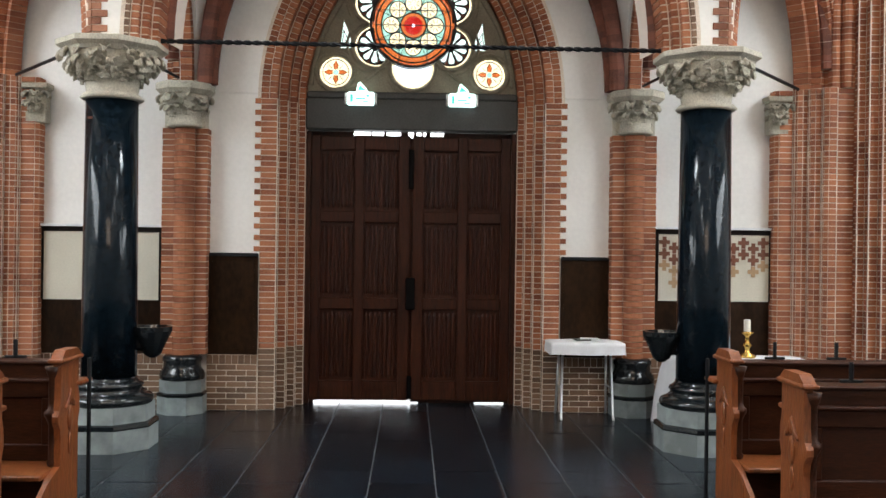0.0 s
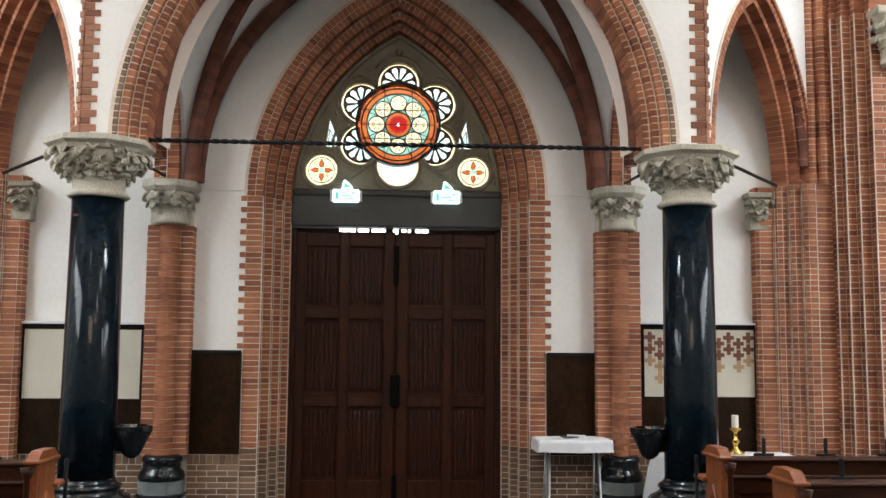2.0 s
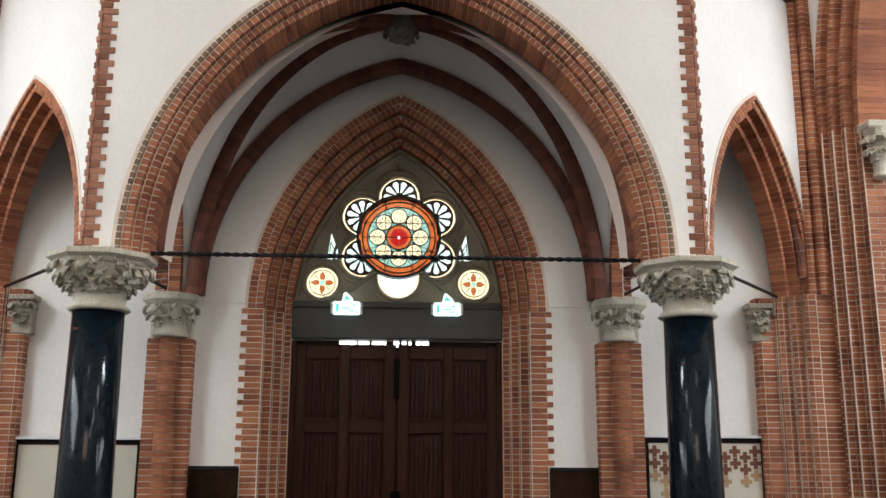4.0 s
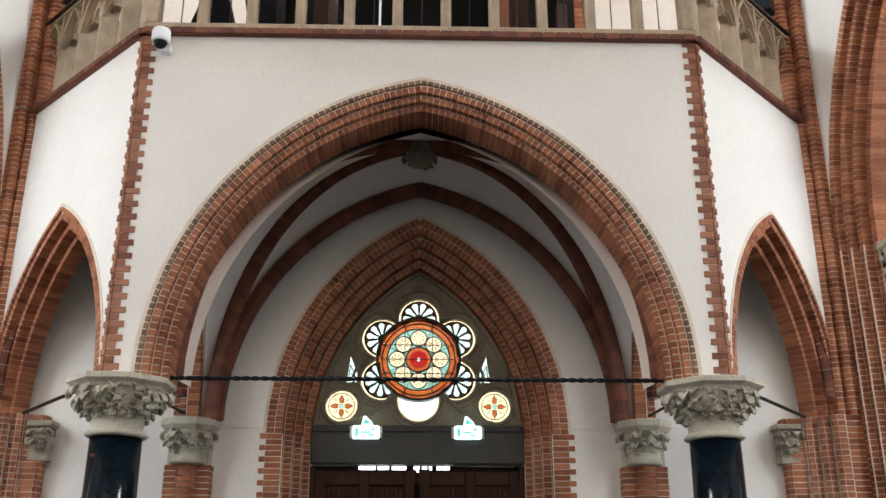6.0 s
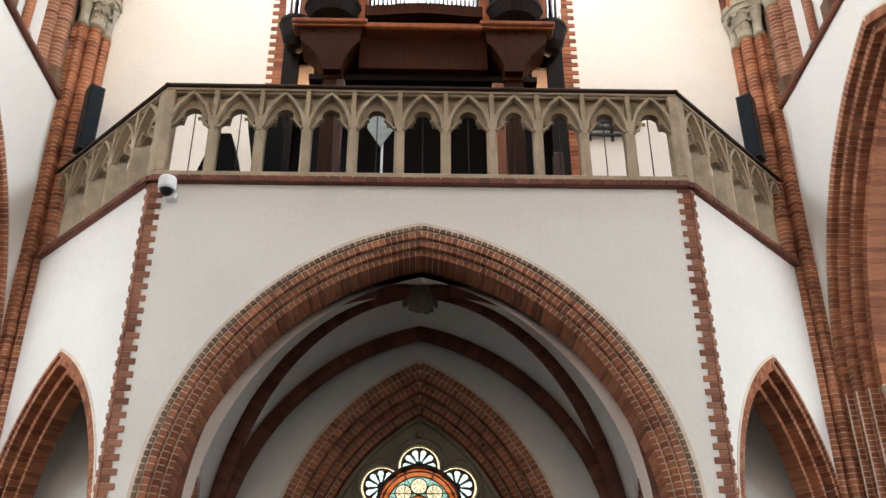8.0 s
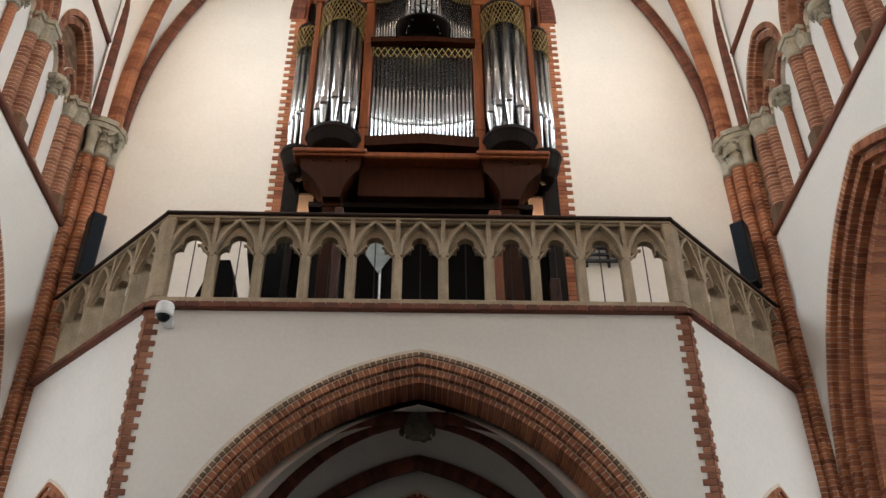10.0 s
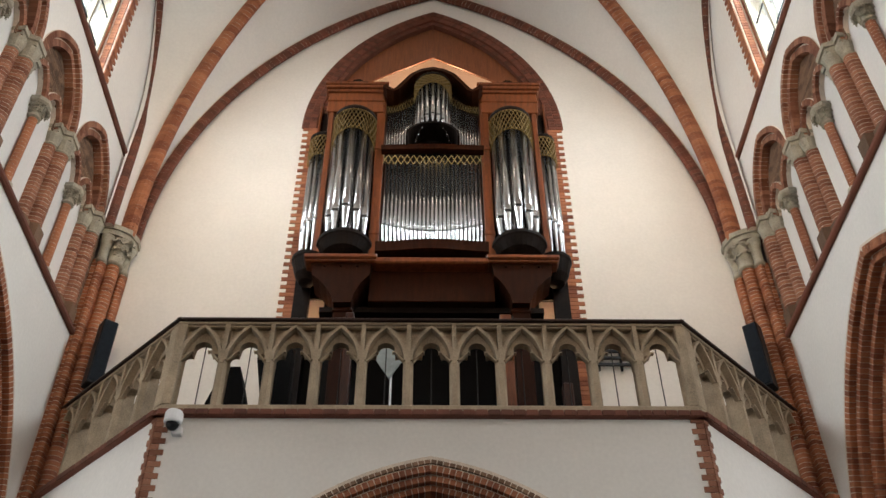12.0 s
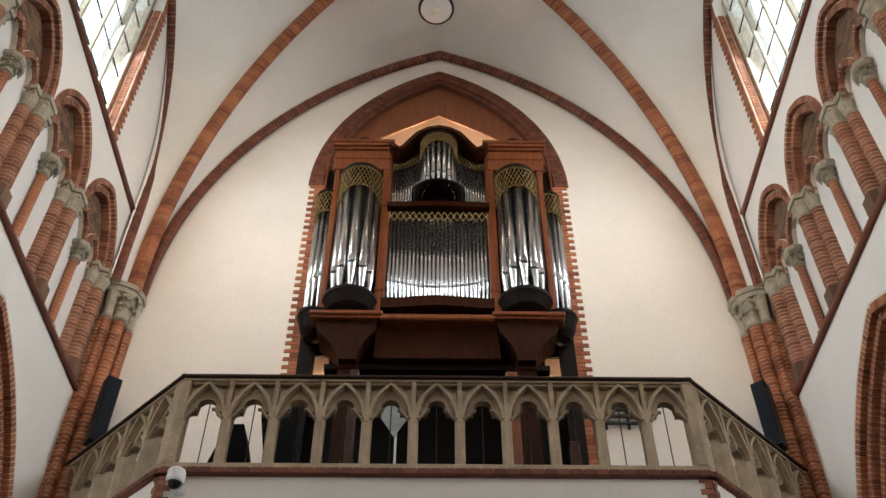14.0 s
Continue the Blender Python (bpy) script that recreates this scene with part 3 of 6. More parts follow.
for k, (lx, lz) in enumerate(LOBES):
    out = math.atan2(lz - RC, lx)
    bottom = k == 4
    petals = []
    for j in range(6):
        mid = out - 1.9 + 3.8 * (j + 0.5) / 6
        petals.append([(lx + r * math.cos(mid + w), lz + r * math.sin(mid + w)) for r, w in ((0.05, -0.17), (0.11, -0.2), (0.15, -0.23), (0.172, -0.14), (0.178, 0), (0.172, 0.14), (0.15, 0.23), (0.11, 0.2), (0.05, 0.17))])
    lobe = part("lobe_glass", sheet([fan(0, 0.2, out - 2.0, out + 2.0, lx, lz, 26)] + ([] if bottom else petals), 10.14, 10.15), G_CLEAR if bottom else LEAD, rose)
    for j in range(6):
        a = out - 1.9 + 3.8 * j / 6
        pane(fan(0.2, 0.226, a, a + 0.633, lx, lz), G_CREAM, lobe)
        if not bottom:
            pane(petals[j], G_WHITE, lobe)
            mid = a + 0.633
            if j < 5:
                part("pane", sheet([[(lx + r * math.cos(mid + w), lz + r * math.sin(mid + w)) for r, w in ((0.15, -0.05), (0.192, -0.09), (0.192, 0.09), (0.15, 0.05))]], 10.136, 10.139), BROWN, lobe)
for sx in (-1, 1):
    cx, cz = sx * 0.82, 3.52
    ros = part("rosette", sheet([loop_pts(0.142, 28, cx, cz), loop_pts(0.134, 28, cx, cz)], 10.135, 10.15), LEAD, rose)
    for k in range(8):
        a = radians(45 * k)
        pane(fan(0.138, 0.173, a, a + 0.785, cx, cz), G_CREAM, ros)
    petals = []
    for k in range(4):
        a = radians(90 * k)
        petals.append([(cx + r * math.cos(a + w), cz + r * math.sin(a + w)) for r, w in ((0.038, -0.5), (0.08, -0.33), (0.126, 0), (0.08, 0.33), (0.038, 0.5))])
    pane(loop_pts(0.138, 28, cx, cz), G_CREAM, ros, petals + [loop_pts(0.03, 14, cx, cz)])
    pane(loop_pts(0.03, 14, cx, cz), G_TEAL, ros)
    for q in petals:
        pane(q, G_ORANGE, ros)
    bm = bmesh.new()
    for q in petals:
        sweep(bm, [(x, 10.142, z) for x, z in q], ring_section(0.004, 4), (0, -1, 0))
    for k in range(4):
        a = radians(90 * k + 45)
        sweep(bm, [(cx + r * math.cos(a), 10.142, cz + r * math.sin(a)) for r in (0.06, 0.11)], ring_section(0.004, 4), (0, -1, 0))
    pane(tri[(sx + 1) // 2], G_WHITE, ros)
    for p, q in (((0.665, 3.8), (0.74, 3.97)), ((0.755, 3.8), (0.74, 3.97)), ((0.66, 3.8), (0.758, 3.8)), ((0.69, 3.82), (0.73, 3.88)), ((0.74, 3.82), (0.7, 3.86))):
        sweep(bm, [(sx * p[0], 10.14, p[1]), (sx * q[0], 10.14, q[1])], ring_section(0.005, 4), (0, -1, 0))
    part("lead_cames", bm, LEAD, ros)

# ---- church door ----
door = thing("church_door", "closed dark oak double door with linenfold panels and daylight under it", "door", (0, 10.1, 0))
for sx in (-1, 1):
    bm = bmesh.new()
    box(bm, 0.012, 1.06, 0.03, 0.05, 0.014 if sx > 0 else 0.033, 2.85)
    leaf = part("leaf", bm, DOORWOOD, door)
    leaf.matrix_basis = Matrix.Diagonal((sx, 1, 1, 1))
    for a, b, z0, z1 in ((0.012, 0.13, 0.034, 2.85), (0.5, 0.6, 0.034, 2.845), (0.96, 1.06, 0.034, 2.845)):
        part("stile", box(bmesh.new(), a, b, -0.012, 0.03, z0, z1, bevel=0.008), DOORWOOD, leaf)
    for z0, z1 in ((0.036, 0.24), (1.0, 1.12), (1.92, 2.04), (2.69, 2.835)):
        for a, b in ((0.13, 0.5), (0.6, 0.96)):
            part("rail", box(bmesh.new(), a, b, -0.008, 0.03, z0, z1, bevel=0.008), DOORWOOD, leaf)
    for z0, z1 in ((0.26, 0.98), (1.14, 1.9), (2.06, 2.67)):
        for a, b in ((0.14, 0.49), (0.61, 0.95)):
            bm = bmesh.new()
            for k in range(7):
                x = a + (b - a) * (k + 0.5) / 7
                lathe(bm, [(0.004, z0 + 0.01), (0.018, z0 + 0.05), (0.018, z1 - 0.05), (0.004, z1 - 0.01)], 8, pose(x, 0.028, 0))
            part("linenfold", bm, DOORWOOD, leaf, smooth=False)
for a, b, c, d in ((-1.115, -1.02, 0, 2.89), (1.02, 1.115, 0, 2.89), (-0.06, 0.06, 0.08, 2.83), (-1.1, -0.62, 2.75, 2.89), (0.34, 1.1, 2.75, 2.89), (-0.44, -0.42, 2.83, 2.89), (-0.3, -0.27, 2.83, 2.89), (-0.12, -0.04, 2.83, 2.89), (0.02, 0.05, 2.83, 2.89), (0.1, 0.12, 2.83, 2.89), (0.15, 0.2, 2.83, 2.89), (0.25, 0.26, 2.83, 2.89), (0.1, 0.7, 0, 0.07)):
    part("door_stop", box(bmesh.new(), a, b, 0.052, 0.1, c, d), DOORWOOD, door)
for sx in (-1, 1):
    part("door_frame", box(bmesh.new(), sx * 1.088 - 0.026, sx * 1.088 + 0.026, -0.02, 0.05, 0, 2.885, bevel=0.006), DOORWOOD, door)
bm = bmesh.new()
box(bm, -0.05, 0.05, -0.07, -0.015, 1.0, 1.34, bevel=0.01)
box(bm, -0.028, 0.028, -0.05, -0.015, 2.28, 2.7, bevel=0.008)
box(bm, -0.025, 0.025, -0.05, -0.015, 0.05, 0.3, bevel=0.008)
part("bolt", bm, BLACK, door, "black iron bolts and lock")

# ---- emergency signs ----
sg = thing("exit_sign", "lit green and white exit sign on the lintel", "sign", (-0.54, 9.93, 3.14), group="exit signs")
part("housing", box(bmesh.new(), -0.14, 0.14, -0.02, 0.03, 0, 0.14, bevel=0.01), SIGNGLOW, sg)
part("end_cap", box(bmesh.new(), -0.168, -0.142, -0.02, 0.03, 0.01, 0.13, bevel=0.006), WHITE, sg)
part("end_cap", box(bmesh.new(), 0.142, 0.168, -0.02, 0.03, 0.01, 0.13, bevel=0.006), WHITE, sg)
bm = bmesh.new()
for a, b, c, d in ((-0.11, -0.08, 0.03, 0.11), (-0.05, 0.05, 0.06, 0.075), (0.02, 0.08, 0.03, 0.045), (0.06, 0.09, 0.085, 0.11)):
    box(bm, a, b, -0.024, -0.0205, c, d)
part("pictogram", bm, SIGNGREEN, sg)
# glowing plate on the sign, standing in for a glass triangle of the tracery
part("glass_triangle", prism(bmesh.new(), [(-0.05, 0.0), (0.075, 0.0), (0.06, 0.035), (-0.01, 0.1), (-0.03, 0.09)], 0, 0.03, pose(0, 0.02, 0.142, 90, 0, 0)), SIGNGLOW, sg)
part("glass_triangle_mark", prism(bmesh.new(), [(-0.03, 0.015), (0.05, 0.015), (-0.01, 0.07)], 0, 0.002, pose(0, -0.0125, 0.142, 90, 0, 0)), SIGNGREEN, sg)
copy_thing(sg, pose(0.52, 9.93, 3.14))

# ---- responds on the west wall ----


def leaves(bm, r, z, size, n, seed, squash=1.0):
    """A tier of carved leaves: each climbs the bell and curls over outwards, with a lobed edge."""
    rng = random.Random(seed)
    r_mid, z_mid = r, z
    for i in range(n):
        a = 2 * math.pi * (i + 0.5 * (seed % 2) + rng.uniform(-0.3, 0.3)) / n
        r, z = r_mid + size * rng.uniform(-0.12, 0.22), z_mid + size * rng.uniform(-0.35, 0.35)
        H, c, wd = size * 1.5 * squash * rng.uniform(0.85, 1.1), size * rng.uniform(0.38, 0.66), size * rng.uniform(0.75, 1.15)
        nu, nw = 15, 8
        turn = Matrix.Rotation(a, 4, "Z")
        layers = []
        for off in (0.0, -0.22 * size):
            rows = []
            for p in range(nu + 1):
                u = p / nu
                if u < 0.5:
                    rr, zz = 0.0, H * (u / 0.5 - 1)
                    nr, nz = 1.0, 0.0
                else:
                    f = (u - 0.5) / 0.5 * 3.7
                    rr, zz = c - c * math.cos(f), c * math.sin(f)
                    nr, nz = math.cos(f), -math.sin(f)
                half = wd * (0.45 + 0.55 * math.sin(math.pi * min(1, u * 0.95 + 0.05))) * (1 + 0.42 * math.sin(u * 23 + seed + i))
                row = []
                for q in range(nw + 1):
                    v = 2 * q / nw - 1
                    dip = 0.3 * size * abs(math.sin(v * 4.7 + 0.6 * i)) - 0.45 * size * v * v + off
                    row.append(bm.verts.new(turn @ Vector((r + rr + nr * dip, half * v, z + zz + nz * dip))))
                rows.append(row)
            layers.append(rows)
        top, low = layers
        for p in range(nu):
            for q in range(nw):
                bm.faces.new((top[p][q], top[p][q + 1], top[p + 1][q + 1], top[p + 1][q]))
                bm.faces.new((low[p + 1][q], low[p + 1][q + 1], low[p][q + 1], low[p][q]))
            for q in (0, nw):
                bm.faces.new((top[p][q], top[p + 1][q], low[p + 1][q], low[p][q]))
        for p in (0, nu):
            for q in range(nw):
                bm.faces.new((top[p][q], low[p][q], low[p][q + 1], top[p][q + 1]))


def capital(parent, r0, r1, h, seed, abacus, n=8, arc=(0, 2 * math.pi)):
    """A foliage capital from z = 0 to h; bell from r0 to r1, octagonal abacus of half width abacus."""
    t = math.pi / 8
    bm = bmesh.new()
    lathe(bm, [(r0 + 0.03, 0), (r0 + 0.055, h * 0.04), (r0 + 0.03, h * 0.1), (r0 * 1.02, h * 0.13), (r0 * 1.08, h * 0.35), (r1 * 0.82, h * 0.6), (r1 * 0.9, h * 0.8)], 24)
    bell = part("bell", bm, PALE_STONE, parent, smooth=True)
    bm = bmesh.new()
    k = abacus / math.cos(t)
    lathe(bm, [(k * 0.86, h * 0.78), (k * 0.9, h * 0.84), (k * 0.97, h * 0.88), (k, h * 0.9), (k, h * 0.985), (k * 0.96, h)], 8, turn=t)
    part("abacus", bm, PALE_STONE, parent)
    bm = bmesh.new()
    leaves(bm, r1 * 0.8, h * 0.7, h * 0.12, 16, seed, 0.9)
    leaves(bm, r1 * 0.74, h * 0.59, h * 0.115, 15, seed + 1, 0.9)
    leaves(bm, r1 * 0.66, h * 0.48, h * 0.11, 14, seed + 2, 0.8)
    leaves(bm, r1 * 0.58, h * 0.38, h * 0.085, 13, seed + 3, 0.8)
    part("carved_leaves", bm, PALE_STONE, parent, "weathered carved leaf ornament", smooth=True)


def arc_path(cx, cy, r, a0, a1, n):
    return [(cx + r * math.cos(radians(a0 + (a1 - a0) * i / n)), cy + r * math.sin(radians(a0 + (a1 - a0) * i / n))) for i in range(n + 1)]


def respond(x0):
    th = thing("brick_respond", "red brick half-column with leaf capital on a black and grey base", "column", (x0, 9.5, 0), group="responds beside the portal")
    # plan: flat edge, half round shaft, flat edge
    path = [(-0.225, 0.16), (-0.225, 0.0), (-0.1, 0.0)] + arc_path(0, 0.0, 0.098, 180, 360, 7) + [(0.1, 0.0), (0.225, 0.0), (0.225, 0.16)]
    core = part("shaft", prism(bmesh.new(), inset(path, 0.005), 0.57, 2.82), MORTAR, th)
    lay(core, course_bricks(path[:3], 0.57, 2.82, length=0.14, depth=0.05, vjoint=0.006) + course_bricks(path[-3:], 0.57, 2.82, length=0.14, depth=0.05, vjoint=0.006), BRICK, singles=200)
    lay_courses(core, arc_path(0, -0.01, 0.1, 180, 360, 10) + [(0.1, 0.05), (-0.1, 0.05)], 0.57, 2.82, BRICK, course=0.0577)
    bm = bmesh.new()
    lathe(bm, [(0.21, 0.33), (0.218, 0.34), (0.222, 0.37), (0.212, 0.41), (0.185, 0.44), (0.178, 0.5), (0.192, 0.52), (0.188, 0.55), (0.165, 0.575)], 28)
    part("torus", bm, BLACK_STONE, th, smooth=True)
    bm = bmesh.new()
    lathe(bm, [(0.235, 0.168), (0.247, 0.18), (0.247, 0.2), (0.225, 0.21)], 8, turn=math.pi / 8)
    part("base_moulding", bm, BLACK_STONE, th)
    for a, b, r in ((0.0, 0.17, 0.243), (0.208, 0.332, 0.222)):
        part("plinth_block", lathe(bmesh.new(), [(r, a), (r, b)], 8, turn=math.pi / 8), PLINTH, th)
    holder = part("capital", box(bmesh.new(), -0.2, 0.2, 0.0, 0.16, 2.82, 3.2), PALE_STONE, th)
    t = math.pi / 8
    bm = bmesh.new()
    lathe(bm, [(0.16, 2.82), (0.18, 2.84), (0.155, 2.88), (0.165, 3.0), (0.22, 3.14)], 20)
    part("bell", bm, PALE_STONE, holder, smooth=True)
    bm = bmesh.new()
    lathe(bm, [(0.25, 3.14), (0.29, 3.18), (0.29, 3.235), (0.275, 3.25)], 8, turn=t)
    part("abacus", bm, PALE_STONE, holder)
    bm = bmesh.new()
    leaves(bm, 0.18, 3.08, 0.058, 12, 5, 0.9)
    leaves(bm, 0.165, 2.99, 0.05, 11, 6, 0.9)
    part("carved_leaves", bm, PALE_STONE, holder, smooth=True)
    # wall shafts above
    path = [(-0.2, 0.16), (-0.2, 0.06)] + arc_path(-0.1, 0.06, 0.06, 180, 360, 3) + arc_path(0.04, 0.06, 0.06, 180, 360, 3) + [(0.16, 0.06), (0.16, 0.16)]
    up = part("upper_shaft", prism(bmesh.new(), inset(path, 0.005), 3.25, 6.3), MORTAR, th)
    lay(up, course_bricks(path, 3.25, 6.3, length=0.14, depth=0.04, vjoint=0.003), BRICK, singles=100)
    return th


rs = respond(-2.25)
copy_thing(rs, pose(2.25, 9.5, 0))

# dado, brown brick band, boards, on the west wall
for sx in (-1, 1):
    for a, b in ((1.535, 2.04), (2.47, 3.72)):
        x0, x1 = sorted((sx * a, sx * b))
        wn = "dado_panel"
        bm = bmesh.new()
        box(bm, x0, x1, WY - 0.03, WY, 0.56, 1.57)
        d = part(wn, bm, DADO)
        tagged(d, "dark wooden wall panelling with a black capping", "panelling", kind="structure")
        part("panel_board", box(bmesh.new(), x0 + 0.03, x1 - 0.03, WY - 0.036, WY - 0.031, 0.62, 1.5, bevel=0.002), DADO, d)
        part("capping", box(bmesh.new(), x0, x1, WY - 0.045, WY - 0.0305, 1.55, 1.585, bevel=0.004), IRON, d)
        base = thing("brick_plinth", "brown brick band at the foot of the wall", "wall", kind="structure")
        part("bed", box(bmesh.new(), x0, x1, WY - 0.028, WY, 0, 0.56), MORTAR, base)
        lay(base, course_bricks([(x0, WY - 0.032), (x1, WY - 0.032)], 0.0, 0.46, length=0.2, depth=0.04), BRICK_BROWN, singles=80)
        n = round((x1 - x0) / 0.066)
        lay(base, [brick_m(x0 + (x1 - x0) * (i + 0.5) / n, WY - 0.014, 0.51, 0.057, 0.044, 0.09) for i in range(n)], BRICK_BROWN, singles=40)


def notice_board(name, label, x0, x1, z0, z1):
    th = thing(name, label, "board", ((x0 + x1) / 2, WY - 0.03, z0))
    w, h = x1 - x0, z1 - z0
    part("panel", box(bmesh.new(), -w / 2, w / 2, -0.02, 0.0, 0, h), BOARD, th)
    for a, b, c, d in ((-w / 2 - 0.03, -w / 2, 0, h), (w / 2, w / 2 + 0.03, 0, h), (-w / 2 - 0.04, w / 2 + 0.04, h, h + 0.05)):
        part("frame", box(bmesh.new(), a, b, -0.03, 0.0, c, d, bevel=0.004), DARKROOM, th)
    part("ledge", box(bmesh.new(), -w / 2 - 0.05, w / 2 + 0.05, -0.06, 0.0, h + 0.05, h + 0.075, bevel=0.004), WHITE, th)
    return th


lb = notice_board("notice_board", "empty cream notice board on the dark panelling", -3.66, -2.52, 1.1, 1.78)
rb = notice_board("notice_board", "cream board with brown and tan cross-shaped pieces", 2.53, 3.67, 1.15, 1.83)


def cross(s):
    a, b = s * 0.5, s * 0.18
    return [(-b, -a), (b, -a), (b, -b), (a, -b), (a, b), (b, b), (b, a), (-b, a), (-b, b), (-a, b), (-a, -b), (-b, -b)]


rng = random.Random(4)
for gx in range(11):
    for row in range(4):
        x = -0.51 + 0.102 * gx
        z = 0.6 - 0.118 * row - (0.059 if gx % 2 else 0)
        if row > 2.6 + 0.8 * math.sin(gx * 1.3) + rng.uniform(-0.5, 0.5):
            continue
        bm = bmesh.new()
        prism(bm, cross(0.112), 0, 0.006)
        part("cross_piece", bm, BROWN if row < 2 else TAN, rb).matrix_basis = pose(x, -0.0205, z, 90, 0, 0)

for sx in (-1, 1):
    bm = bmesh.new()
    box(bm, *sorted((sx * 1.56, sx * 2.05)), WY - 0.012, WY, 3.2, 3.22)
    tagged(part("trim", bm, PLASTER), "thin plaster ledge on the white wall", "trim", kind="structure")

# ---- gallery columns ----


def column(x0):
    th = thing("granite_column", "polished black granite column with carved leaf capital", "column", (x0, 7.9, 0), group="gallery columns")
    t = math.pi / 8
    for a, b, r in ((0.0, 0.18, 0.37), (0.225, 0.36, 0.345)):
        k = r / math.cos(t)
        for i in range(8):
            a0, a1 = t + i * math.pi / 4, t + (i + 1) * math.pi / 4
            q = [(k * math.cos(a0), k * math.sin(a0)), (k * math.cos(a1), k * math.sin(a1)), (0.2 * math.cos(a1), 0.2 * math.sin(a1)), (0.2 * math.cos(a0), 0.2 * math.sin(a0))]
            part("plinth_block", prism(bmesh.new(), q, a, b - 0.004), PLINTH, th)
    bm = bmesh.new()
    k = 1 / math.cos(t)
    lathe(bm, [(0.37 * k, 0.178), (0.375 * k, 0.19), (0.37 * k, 0.215), (0.345 * k, 0.225)], 8, turn=t)
    part("base_moulding", bm, BLACK_STONE, th)
    bm = bmesh.new()
    lathe(bm, [(0.345, 0.355), (0.355, 0.37), (0.36, 0.395), (0.345, 0.42), (0.3, 0.44), (0.27, 0.465), (0.265, 0.485), (0.28, 0.5), (0.275, 0.52), (0.25, 0.535), (0.232, 0.55), (0.225, 0.57)], 32)
    part("torus", bm, BLACK_STONE, th, smooth=True)
    part("shaft", lathe(bmesh.new(), [(0.222, 0.57), (0.219, 1.2), (0.207, 2.84)], 40), GRANITE, th, smooth=True)
    cap = part("capital", lathe(bmesh.new(), [(0.18, 2.83), (0.2, 3.3)], 12), PALE_STONE, th)
    before = set(bpy.data.objects)
    capital(cap, 0.2, 0.4, 0.475, 3 if x0 < 0 else 11, 0.41)
    for o in set(bpy.data.objects) - before:
        o.matrix_basis = pose(0, 0, 2.83)
    return th


column(-2.47)
column(2.47)

for z, w, c in ((2.66, 0.035, BROWN),):
    tp = thing("sticker", "small red sticker on the granite column", "sticker", (-2.5, 7.9, z))
    part("label", box(bmesh.new(), -0.075, -0.035, -0.2075, -0.2045, 0, 0.018, pose(0, 0, 0, 0, 0, -8)), c, tp)
for x, z, h in ((-3.22, 2.05, 0.14), (-3.22, 2.42, 0.05), (3.05, 2.42, 0.06)):
    sw = thing("wall_fitting", "small brown fitting on the white wall", "fitting", (x, WY, z))
    part("case", box(bmesh.new(), -0.025, 0.025, -0.03, 0.0, 0, h, bevel=0.005), BROWN, sw)

# ---- gallery ----
GX, GY = 2.58, 7.72          # front corner of the gallery
EX, EY = 4.36, 9.5           # where its side meets the nave wall
CAPZ = 3.3
front_arch = Arch(2.335, CAPZ, 2.8)
side_arch = Arch(1.17, CAPZ, 1.87)
gallery = thing("organ_gallery", "white gallery with brick arches and brick corner quoins", "gallery", kind="structure")
MF = Matrix.Translation((0, GY, 0))
bm = bmesh.new()
wall(bm, arch_spans(-GX, GX, CAPZ, 6.58, front_arch), 0, 0.4, MF)
front = part("front_wall", bm, PLASTER, gallery)
for g, th_, a, b, n_ in ((-0.05, 0.05, -0.012, 0.1, 240), (-0.125, 0.075, 0.0, 0.13, 240), (-0.195, 0.07, 0.05, 0.2, 200), (-0.26, 0.065, 0.11, 0.46, 100)):
    bm = bmesh.new()
    arch_core(bm, front_arch, g + 0.008, th_, a + 0.004, b, MF)
    ring = part("arch_order", bm, MORTAR, gallery)
    lay(ring, voussoirs(front_arch, g, th_, 0.0585, a, b - 0.005, MF, joint=0.009), BRICK if g < -0.1 else BRICK_BROWN, singles=n_)
SIDES = []
